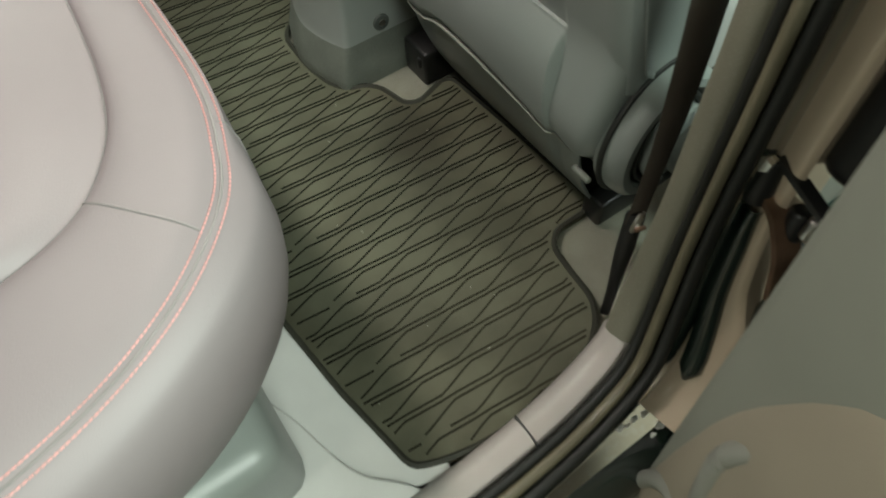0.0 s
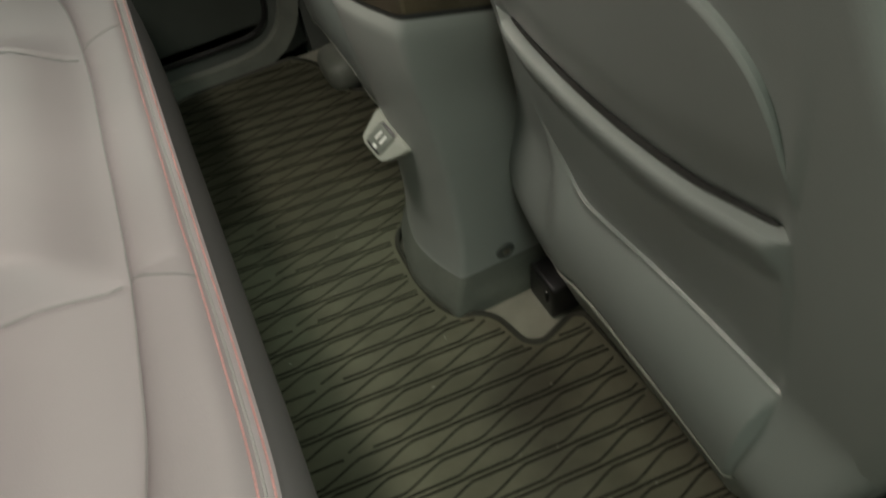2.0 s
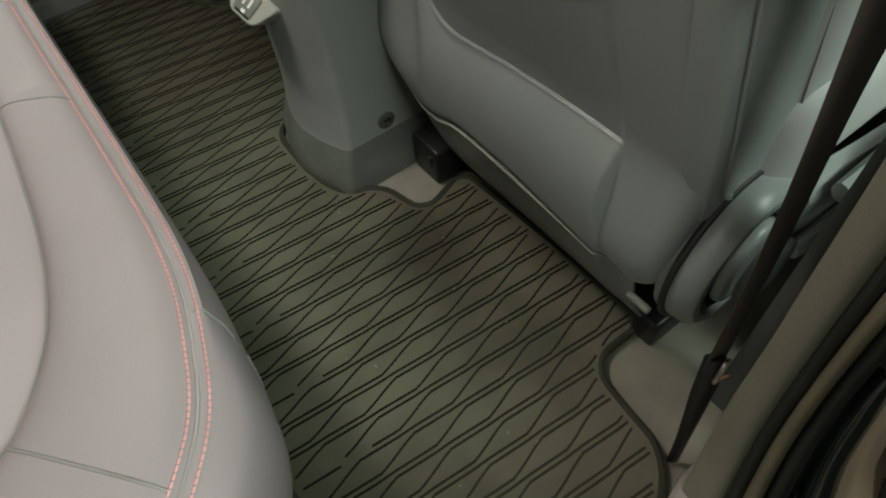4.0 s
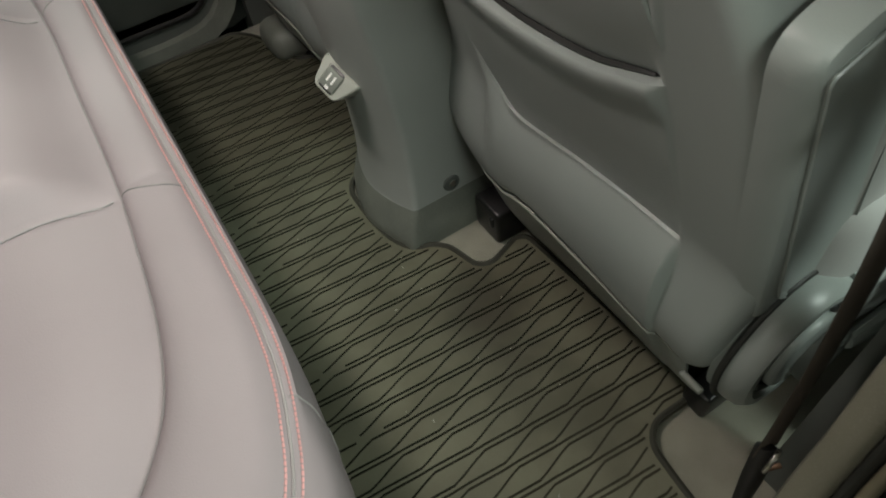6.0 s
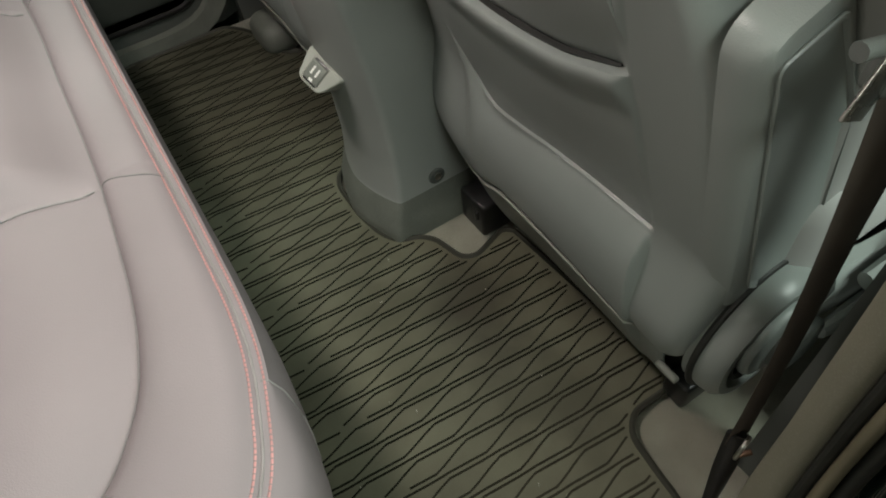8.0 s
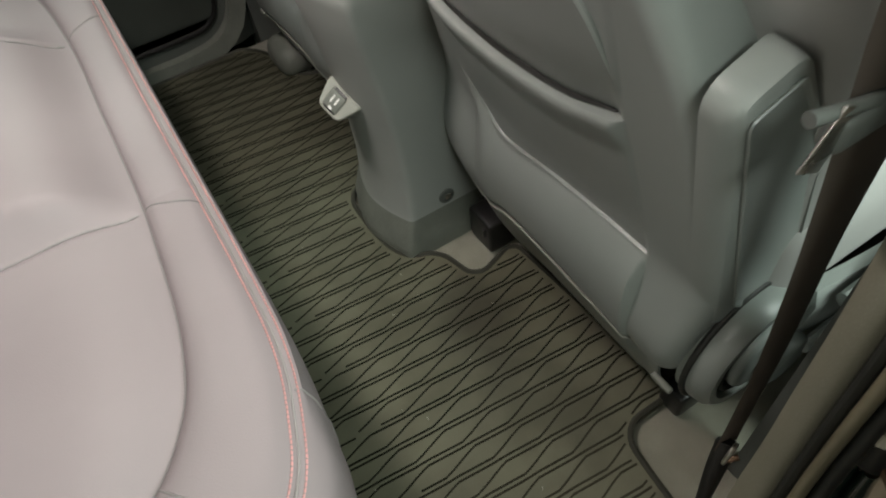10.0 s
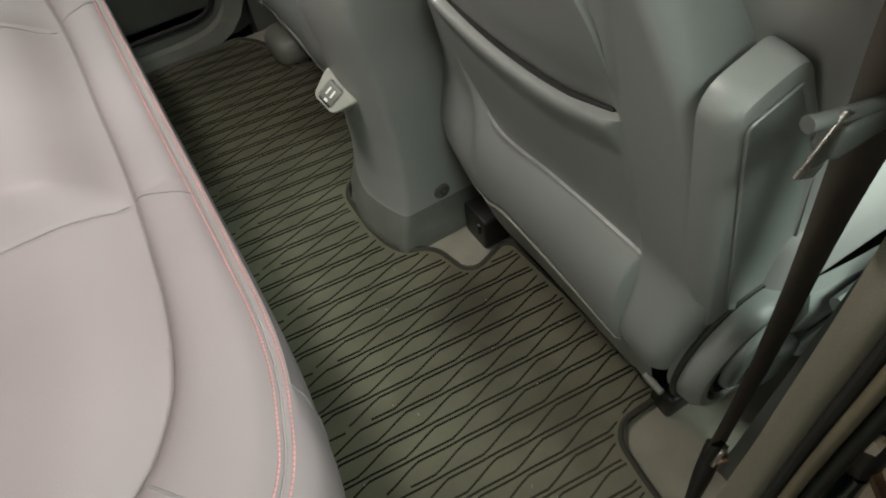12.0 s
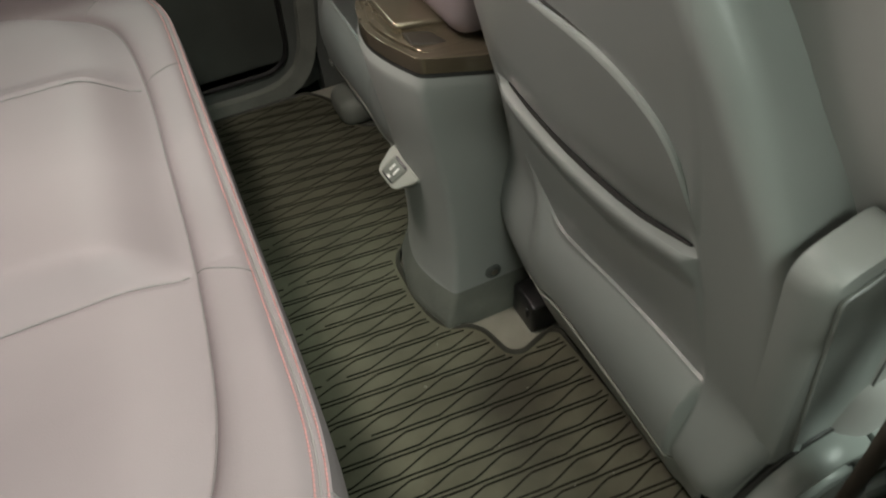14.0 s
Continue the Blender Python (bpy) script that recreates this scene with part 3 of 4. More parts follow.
# far side: sill trim, dark door with pocket and speaker
far = thing("rear_door", 0.05, 1.37, 0.02, "closed rear door with near-black lower panel and pocket", "car door", "rear doors")
structure("far_body_side", box(-0.9, 0.5, 1.405, 1.44, -0.14, 0.72), PAINT, "dark far body side", "body side")
part("inner_panel", sheet([[(-0.75 + 1.08 * i / 40, 1.385 - 0.03 * smooth(0.0, 0.05, 0.33 - (-0.75 + 1.08 * i / 40)) + 0.02 * bell(z, 0.3, 0.06), z) for z in [0.0 + 0.66 * j / 40 for j in range(41)]] for i in range(41)], 0.02), PLASTIC_DARK, far)
pk = round_poly([(-0.45, 0.06), (0.255, 0.06), (0.27, 0.30), (-0.45, 0.30)], [0.05, 0.07, 0.05, 0.05])
bm = slab([(p[0], p[1]) for p in pk], 0, 0.022)
bmesh.ops.transform(bm, matrix=Matrix(((1, 0, 0, 0), (0, 0, -1, 1.357), (0, 1, 0, 0), (0, 0, 0, 1))), verts=bm.verts)
part("door_pocket", bm, POCKET, far, "near-black moulded door pocket", bevel=0.006)
part("pocket_rim", sweep([(p[0], 1.333, p[1]) for p in pk] + [(pk[0][0], 1.333, pk[0][1])], circle(0.006, 6), up=(0, 1, 0)), BLACK, far)
part("upper_panel", box(-0.75, 0.33, 1.36, 1.40, 0.66, 0.70), PLASTIC_DARK, far, bevel=0.01)
FAR = spline([(-0.6, 1.335, 0.022), (-0.2, 1.335, 0.018), (0.05, 1.333, 0.012), (0.17, 1.333, 0.012), (0.245, 1.334, 0.03), (0.29, 1.337, 0.08), (0.315, 1.342, 0.18), (0.33, 1.345, 0.4), (0.34, 1.33, 0.8), (0.33, 1.28, 1.06)], 60)
# A darker plastic than on the near sill.
structure("far_sill_trim", sweep(FAR, [(-0.022, -0.02), (0.016, -0.02), (0.018, 0.0), (0.008, 0.010), (-0.014, 0.012), (-0.022, 0.004)], up=(0, 1, 0)), KICK, "grey trim round the far door opening", "sill trim")
structure("far_pillar", box(0.322, 0.47, 1.325, 1.40, -0.05, 1.12), PLASTIC_DARK, "dark grey far pillar trim", "pillar")
structure("far_front_door", box(0.47, 1.5, 1.36, 1.40, -0.08, 0.66), PLASTIC_DARK, "dark inner panel of the far front door", "door panel")
structure("far_rear_side", box(-1.36, -0.75, 1.34, 1.40, -0.08, 0.70), LINING, "plain rear side lining", "lining")
# Unseen panel, added to keep the rear lamp off the seat shell.
structure("rear_quarter_blocker", box(-1.36, -0.50, -0.07, -0.03, 0.70, 1.15), LINING, "unseen panel at the rear quarter that keeps lamp light off the seats", "lining")
structure("near_rear_side", box(-1.36, -0.62, -0.10, -0.05, -0.08, 0.70), LINING, "plain rear side lining", "lining")

# ---- floor mat ----
MAT = [(0.036, -0.006), (0.075, -0.022), (0.116, -0.031), (0.192, -0.037), (0.236, -0.035), (0.285, -0.020), (0.322, 0.004), (0.343, 0.034), (0.346, 0.075),
       (0.352, 0.122), (0.372, 0.140), (0.430, 0.139), (0.446, 0.152), (0.440, 0.30), (0.430, 0.462), (0.412, 0.474), (0.356, 0.456), (0.338, 0.466), (0.326, 0.518),
       (0.306, 0.540), (0.280, 0.548), (0.264, 0.578), (0.256, 0.63), (0.258, 0.71), (0.272, 0.736), (0.302, 0.746), (0.322, 0.766), (0.338, 0.818), (0.43, 0.81),
       (0.430, 1.105), (0.372, 1.108), (0.340, 1.125), (0.326, 1.20), (0.318, 1.240), (0.302, 1.275), (0.272, 1.312), (0.05, 1.312), (-0.02, 1.29), (-0.03, 1.0), (-0.03, 0.64), (-0.015, 0.40), (0.000, 0.25), (0.014, 0.12)]
MAT = [tuple(p) for p in round_poly(MAT, 0.016, 3)]
mat = thing("floor_mat", 0.2, 0.64, -0.009, "dusty dark olive rubber floor mat with zigzag ribs", "floor mat")
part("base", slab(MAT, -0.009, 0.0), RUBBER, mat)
rim_in = shrink(MAT, 0.0075)
rim_mid = shrink(MAT, 0.004)
rows = []
for k in range(len(MAT) + 1):
    k %= len(MAT)
    rows.append([(*MAT[k][:2], -0.004), (*MAT[k][:2], 0.003), (*rim_mid[k], 0.0042), (*rim_in[k], 0.0005)])
part("rim", sheet(rows), RIM, mat, "raised rounded rubber rim")
field = shrink(MAT, 0.011)
PITCH, SLOPE, STEP, SLANT = 0.0352, -0.19, 0.0635, 0.0423


def pair_y(k, x, upper, j):
    """Across the mat, on pair k in the run after joint j: each run slants a little less than the whole."""
    mid = joint_x(k, j) + STEP / 2
    return 0.327 + k * PITCH + SLOPE * (mid - 0.10) - 0.105 * (x - mid) - (0 if upper else 0.0066)


def joint_x(k, j):
    return 0.138 + STEP * j + SLANT * k


ribs, thin = bmesh.new(), bmesh.new()


def lay(bm, run, w, h):
    """Lay a line, cut where it leaves the field."""
    piece = []
    for a, b in zip(run, run[1:]):
        n = max(1, int((Vector(b) - Vector(a)).length / 0.004))
        for i in range(n):
            p = (a[0] + (b[0] - a[0]) * i / n, a[1] + (b[1] - a[1]) * i / n)
            if inside(p, field):
                piece.append(p)
            else:
                if len(piece) > 2:
                    strip_mesh(bm, piece, w, 0.0, h)
                piece = []
    if inside(run[-1], field):
        piece.append(run[-1])
    if len(piece) > 2:
        strip_mesh(bm, piece, w, 0.0, h)


for k in range(-16, 34):
    for j in range(-32, 36):
        x0, x1, x2 = joint_x(k, j), joint_x(k, j + 1), joint_x(k, j + 2)
        if x2 + SLANT < -0.08 or x0 > 0.47:
            continue
        wob = 0.0012 * math.sin(k * 2.3 + j * 1.7)
        low = [(x0 + 0.006, pair_y(k, x0 + 0.006, False, j)), (x1 - 0.012 + wob, pair_y(k, x1 - 0.012, False, j))]
        top = [(x1 + 0.012 + wob, pair_y(k, x1 + 0.012, True, j + 1)), (x2 - 0.003, pair_y(k, x2 - 0.003, True, j + 1))]
        if k % 3 == 0 and x1 + 0.012 < 0.10:
            lay(ribs, low, 0.0030, 0.0009)
            top = [(0.10, pair_y(k, 0.10, True, j + 1)), top[1]]
            if x2 > 0.11:
                lay(ribs, top, 0.0030, 0.0009)
        else:
            lay(ribs, low + top, 0.0030, 0.0009)
        xa, xb = x2 - 0.004, x2 + SLANT + 0.007
        ya, yb = pair_y(k, xa, True, j + 1), pair_y(k + 1, xb, False, round((x2 + SLANT - joint_x(k + 1, 0)) / STEP))
        lay(thin, [(xa + (xb - xa) * t, ya + (yb - ya) * (t - 0.03 * math.sin(2 * math.pi * t))) for t in [i / 12 for i in range(13)]], 0.0026, 0.0007)
part("zigzag_rib", ribs, GROOVE, mat, "black paired zigzag lines", flat=True)["kind"] = "stuff"
part("slanting_rib", thin, GROOVE, mat, "fine black slanting lines", flat=True)["kind"] = "stuff"

# ---- rear bench cushion ----
MID = 0.652
HALF_OUT = [(0.048, 0.5), (0.048, 0.35), (0.045, 0.255), (0.032, 0.19), (0.008, 0.135), (-0.05, 0.080), (-0.13, 0.042), (-0.24, 0.02), (-0.40, 0.012), (-0.56, 0.012)]
HALF_INN = [(-0.006, 0.5), (-0.014, 0.36), (-0.028, 0.272), (-0.050, 0.225), (-0.078, 0.194), (-0.120, 0.174), (-0.19, 0.162), (-0.29, 0.155), (-0.42, 0.15), (-0.56, 0.15)]


def both_ends(half):
    return [(x, 2 * MID - y, 0) for x, y in half[::-1]] + [(half[0][0], MID, 0)] + [(x, y, 0) for x, y in half]


NS = 560
OUT_C, INN_C = spline(both_ends(HALF_OUT), NS), spline(both_ends(HALF_INN), NS)


def out_normal(s):
    t = (OUT_C[min(s + 1, NS)] - OUT_C[max(s - 1, 0)]).normalized()
    n = Vector((-t.y, t.x, 0))
    return n if n.dot(OUT_C[s] - INN_C[s]) > 0 else -n


def border_point(s, f):
    """On the roll between the outer stitch line (f = 0) and the inner seam (f = 1)."""
    q = OUT_C[s].lerp(INN_C[s], f)
    width = (OUT_C[s] - INN_C[s]).length
    puff = 0.0085 * (1 - (2 * min(1, max(0, (f - 0.002 / width) / (0.985 - 0.002 / width))) - 1) ** 4) - 0.0045 * smooth(0.93, 1.0, f)
    q.z = 0.3712 + puff - 0.0016 * bell(q.y, 0.473, 0.005) + 0.0015 * noise.noise(Vector((q.x * 14, q.y * 14, 0)))
    return q


def pad_point(s, f):
    n_ = INN_C[s]
    q = n_.lerp(Vector((-0.58, n_.y, 0)), f)
    ridge = 0.504 + 0.026 * smooth(0.0, 0.18, -q.x)
    step = smooth(0.475, ridge, q.y) * (1 - 0.8 * smooth(0.838, 0.92, q.y)) * smooth(0.0, 0.14, f)
    crease = -0.004 * bell(q.y, 0.474, 0.005) - 0.004 * bell(q.y, 0.845, 0.006)
    q.z = 0.3675 + 0.015 * smooth(0.0, 0.13, f) ** 0.7 + 0.028 * step + crease * smooth(0.0, 0.03, f) + 0.0018 * noise.noise(Vector((q.x * 6, q.y * 6, 4))) + 0.0006 * noise.noise(Vector((q.x * 22, q.y * 22, 9))) - 0.018 * smooth(0.3, 1, f)
    return q


bench = thing("rear_bench", -0.25, 0.64, -0.008, "pale grey leather rear bench cushion with coral twin stitching", "bench seat")
FRONT = [(-0.075, 0.095), (-0.05, 0.10), (-0.026, 0.125), (-0.008, 0.17), (0.006, 0.22), (0.015, 0.27), (0.0185, 0.305), (0.0180, 0.330), (0.0165, 0.350), (0.0125, 0.362), (0.0078, 0.3682), (0.0045, 0.3703), (0.0022, 0.3716), (0.0008, 0.3716), (0, 0.3706)]


def front_point(s, d, z):
    o = OUT_C[s]
    end = max(smooth(0.25, 0.10, o.y), smooth(0.25, 0.10, 2 * MID - o.y))
    k = (0.50 + 1.2 * end) if d > 0 else 1 + 0.4 * end
    if z > 0.3650:
        k = 1.0
    q = o + out_normal(s) * (d * k)
    q.z = z + 0.003 * noise.noise(Vector((q.x * 9, q.y * 9, z * 9))) * smooth(0.37, 0.33, z)
    return q


rows = []
for s in range(NS + 1):
    row = [front_point(s, d, z) for d, z in FRONT]
    row += [border_point(s, f) for f in (0.02, 0.05, 0.09, 0.14, 0.22, 0.34, 0.5, 0.66, 0.78, 0.86, 0.92, 0.96, 0.985, 1.0)]
    row += [pad_point(s, f) for f in (0.008, 0.02, 0.04, 0.07, 0.11, 0.16, 0.22, 0.30, 0.40, 0.52, 0.66, 0.82, 1.0)]
    rows.append(row)
part("cushion", sheet(rows), LEATHER, bench)
# welt, seams and twin stitching
part("welt", sweep([Vector((p.x, p.y, 0.3713)) for p in OUT_C[::2]], circle(0.0013, 6)), PIPING, bench, "pale grey welt between the stitches")
part("seam", sweep([p + Vector((0, 0, -0.0002)) for p in [border_point(s, 1.0) for s in range(0, NS + 1, 2)]], circle(0.0011, 5)), SEAM_SHADE, bench, "sunken seam round the seat pads")


def nearest(curve, y, lo=0.25):
    return min((s for s in range(NS + 1) if curve[s].x > -0.03), key=lambda s: abs(curve[s].y - y))


for y0 in (0.474, 0.845):
    s = nearest(INN_C, y0)
    part("seam", sweep([pad_point(s, f) + Vector((0, 0, 0.0006)) for f in [0.01 + 0.02 * k for k in range(30)]], circle(0.0010, 5)), SEAM_SHADE, bench, "sunken seam across the pad")
    part("seam", sweep([border_point(s, 1 - f / 20) + Vector((0, 0, 0.0002)) for f in range(1, 20)], circle(0.0008, 5)), SEAM_SHADE, bench, "sunken seam across the border")
for flip in (False, True):
    a = min(range(NS + 1), key=lambda s: (OUT_C[s] - Vector((-0.006, 2 * MID - 0.118 if flip else 0.118, 0))).length)
    part("seam", sweep([border_point(a, f / 20) + Vector((0, 0, 0.0003)) for f in range(1, 20)], circle(0.0010, 5)), PIPING, bench, "seam across the corner")
    a = min(range(NS + 1), key=lambda s: (OUT_C[s] - Vector((0.037, 2 * MID - 0.21 if flip else 0.21, 0))).length)
    part("seam", sweep([front_point(a, d, z) + out_normal(a) * 0.0004 for d, z in FRONT[3:-2][::-1]], circle(0.0008, 5)), PIPING, bench, "seam down the front face")
stitches = bmesh.new()
for f, lift in ((0.0048, 0.0004), (-0.0042, 0.0004)):
    pts = [border_point(s, f / (OUT_C[s] - INN_C[s]).length) if f > 0 else front_point(s, 0.0052, 0.3699) for s in range(NS + 1)]
    line = spline(pts, 1150)
    for i in range(0, 1148, 2):
        a, b = line[i], line[i].lerp(line[i + 1], 1.6)
        t = (b - a).normalized()
        w = Vector((t.y, -t.x, 0)) * 0.0009
        up = Vector((0, 0, lift))
        v = [stitches.verts.new(q) for q in (a + w + up, b + w + up, b - w + up, a - w + up, a + up + Vector((0, 0, 0.001)), b + up + Vector((0, 0, 0.001)))]
        stitches.faces.new((v[0], v[1], v[5], v[4]))
        stitches.faces.new((v[4], v[5], v[2], v[3]))
part("stitching", stitches, THREAD, bench, "coral pink twin stitching", flat=True)["kind"] = "stuff"
part("seat_base", rounded_box(-0.60, -0.055, 0.04, 2 * MID - 0.04, -0.008, 0.14, 0.03), PLASTIC, bench, "grey moulded base under the cushion")

rows = []
for j in range(41):
    y = 0.03 + 1.24 * j / 40
    rows.append([(-0.56 - 0.24 * (z - 0.36) + 0.03 * math.cos((z - 0.6) * 3) - 0.03 * (abs(y - CAR) / 0.62) ** 8 * -1, y, z) for z in [0.34 + 0.55 * k / 20 for k in range(21)]])
part("backrest", sheet(rows, 0.10), LEATHER, bench, "pale grey leather backrest")

# lint and grit lying on the mat and sill
random.seed(7)
bits = bmesh.new()
for k in range(26):
    x, y = random.uniform(0.02, 0.42), random.uniform(0.0, 0.85)
    if not inside((x, y), field):
        continue
    a, l = random.uniform(0, 3.14), random.choice((0.0007, 0.0009, 0.0012, 0.002))
    box(-l, l, -0.0004, 0.0004, 0.0, 0.0006, bits, Matrix.Translation((x, y, 0.0006)) @ Matrix.Rotation(a, 4, "Z"))
tagged(finish("lint", bits, GRIT, None, "", flat=True), "scattered pale lint and grit on the mat", "lint", kind="stuff")

# ---- front seats ----
def back_x(z):
    return 0.374 - 0.227 * (z - 0.307)


FOOT = [(0.10, 0.162), (0.14, 0.158), (0.20, 0.172), (0.28, 0.184), (0.36, 0.188), (0.41, 0.184), (0.45, 0.165), (0.485, 0.148), (0.505, 0.150), (0.53, 0.175), (0.555, 0.225), (0.575, 0.28)]
SHELF = [(0.10, 0.312), (0.178, 0.311), (0.25, 0.310), (0.32, 0.306), (0.38, 0.300), (0.415, 0.299), (0.435, 0.306), (0.450, 0.325), (0.465, 0.355), (0.50, 0.41), (0.58, 0.43)]
LIP = [(0.10, 0.485), (0.178, 0.478), (0.195, 0.473), (0.22, 0.464), (0.25, 0.454), (0.30, 0.446), (0.36, 0.443), (0.42, 0.449), (0.455, 0.459), (0.487, 0.474), (0.53, 0.495), (0.58, 0.51)]
ARC = [(0.10, 0.500), (0.190, 0.487), (0.202, 0.503), (0.210, 0.527), (0.218, 0.548), (0.230, 0.567), (0.246, 0.580), (0.269, 0.589), (0.295, 0.595), (0.335, 0.598), (0.40, 0.600), (0.50, 0.600), (0.58, 0.60)]
POCKET_R = [(0.14, 0.172), (0.32, 0.178), (0.44, 0.190), (0.473, 0.196), (0.60, 0.205), (0.97, 0.30)]
POCKET_L = [(0.14, 0.440), (0.30, 0.444), (0.33, 0.450), (0.40, 0.464), (0.473, 0.487), (0.60, 0.498), (0.97, 0.46)]
SIDE_R = [(0.15, 0.126), (0.17, 0.117), (0.2, 0.112), (0.25, 0.108), (0.31, 0.104), (0.45, 0.114), (0.50, 0.122), (0.526, 0.131), (0.554, 0.143), (0.60, 0.168), (0.637, 0.188), (0.663, 0.206), (0.72, 0.24), (0.8, 0.265), (0.97, 0.29)]
SIDE_L = [(0.14, 0.552), (0.19, 0.575), (0.25, 0.584), (0.30, 0.580), (0.36, 0.566), (0.45, 0.552), (0.55, 0.552), (0.65, 0.55), (0.75, 0.535), (0.97, 0.50)]


def curve_at(x, pts):
    """A smooth curve through (x, y) pairs."""
    n = len(pts)
    i = max(0, min(n - 2, sum(1 for p in pts if p[0] <= x) - 1))
    (x0, y0), (x1, y1) = pts[i], pts[i + 1]

    def m(k):
        a, b = pts[max(0, k - 1)], pts[min(n - 1, k + 1)]
        return (b[1] - a[1]) / (b[0] - a[0])
    h = x1 - x0
    t = min(1, max(0, (x - x0) / h))
    return (2 * t ** 3 - 3 * t * t + 1) * y0 + (t ** 3 - 2 * t * t + t) * h * m(i) + (-2 * t ** 3 + 3 * t * t) * y1 + (t ** 3 - t * t) * h * m(i + 1)


F_COL, F_POCKET = 0.24, 0.76      # shares of the width: outer column, pocket, inner flank


def shell_point(f, v, level):
    """f runs across the shell, v within one of four levels parted by shelf, lip and arc."""
    if f < F_COL:
        g = f / F_COL
        yy = 0.112 + 0.066 * g
    elif f < F_POCKET:
        g = (f - F_COL) / (F_POCKET - F_COL)
        yy = 0.178 + 0.277 * g
    else:
        g = (f - F_POCKET) / (1 - F_POCKET)
        yy = 0.455 + 0.12 * g
    zf, zs, zl = curve_at(yy, FOOT), curve_at(yy, SHELF), curve_at(yy, LIP)
    zs = min(zs, zl - 0.03)
    ends = (0.115, 0.202, 0.494, 0.555)                              # the shell's divisions at the height of the arc
    ya = ends[0] + (ends[1] - ends[0]) * g if f < F_COL else ends[1] + (ends[2] - ends[1]) * g if f < F_POCKET else ends[2] + (ends[3] - ends[2]) * g
    za = curve_at(ya, ARC)
    za = max(za, zl + 0.010)
    cuts = [zf, zs, zl, za, 0.97]
    z = cuts[level] + (cuts[level + 1] - cuts[level]) * v
    right, left, pr, pl = curve_at(z, SIDE_R), curve_at(z, SIDE_L), curve_at(z, POCKET_R), curve_at(z, POCKET_L)
    if f < F_COL:
        y = right + (pr - right) * g
    elif f < F_POCKET:
        y = pr + (pl - pr) * g
    else:
        y = pl + (left - pl) * g
    x = back_x(z)
    step = smooth(pr - 0.0005, pr + 0.0060, y)                       # crisp outer end of the pocket
    inner = 1 - smooth(pl - 0.028, pl + 0.022, y)                    # soft inner end
    lip_fade = smooth(pr + 0.001, pr + 0.014, y) * (1 - smooth(pl - 0.004, pl + 0.010, y))
    tail = smooth(0.500, 0.560, za) * step * inner
    foot = 0.040 * smooth(0.33, 0.19, z)
    x -= foot
    if level == 0:          # rounded shelf that leans out towards the bench
        d = zs - z
        shelf = 0.050 * (1 - math.exp(-d / 0.048))
        x -= step * inner * max(0.0, shelf - foot)
        x += 0.007 * smooth(0.022, 0.0, z - zf) ** 2
    if level == 1:          # pocket face, set in above the shelf, with a rounded bead along its lip
        d, e = z - zs, zl - z
        x += step * inner * (0.0035 * math.exp(-d / 0.015) - 0.0025 * smooth(0.02, 0.11, d))
        x -= lip_fade * 0.0065 * (smooth(0.040, 0.008, e) if e > 0.008 else math.sqrt(max(0.0, 1 - ((0.008 - e) / 0.008) ** 2)))
    if level == 2:          # slot above the lip, soft panel up to its arc
        e, a_ = z - zl, za - z
        x += lip_fade * 0.0075 * math.exp(-e / 0.014) - step * inner * 0.0030 * smooth(0.010, 0.06, e)
        x += tail * (-0.0015 * math.exp(-a_ / 0.06) + 0.0022 * smooth(0.0040, 0.0, a_))
    if level == 3:
        x += tail * 0.0004 * math.exp(-(z - za) / 0.03) - step * inner * 0.0035 * math.exp(-(z - za) / 0.05) * (1 - tail)
    if f > F_POCKET:
        e1 = max(0, 0.035 - (left - y)) / 0.035
        x += 0.020 * g ** 1.8 + 0.038 * (1 - math.sqrt(max(0, 1 - e1 * e1)))
    e0 = max(0, 0.024 - (y - right)) / 0.024
    x += 0.020 * (1 - math.sqrt(max(0, 1 - e0 * e0)))
    return Vector((x, y, z))


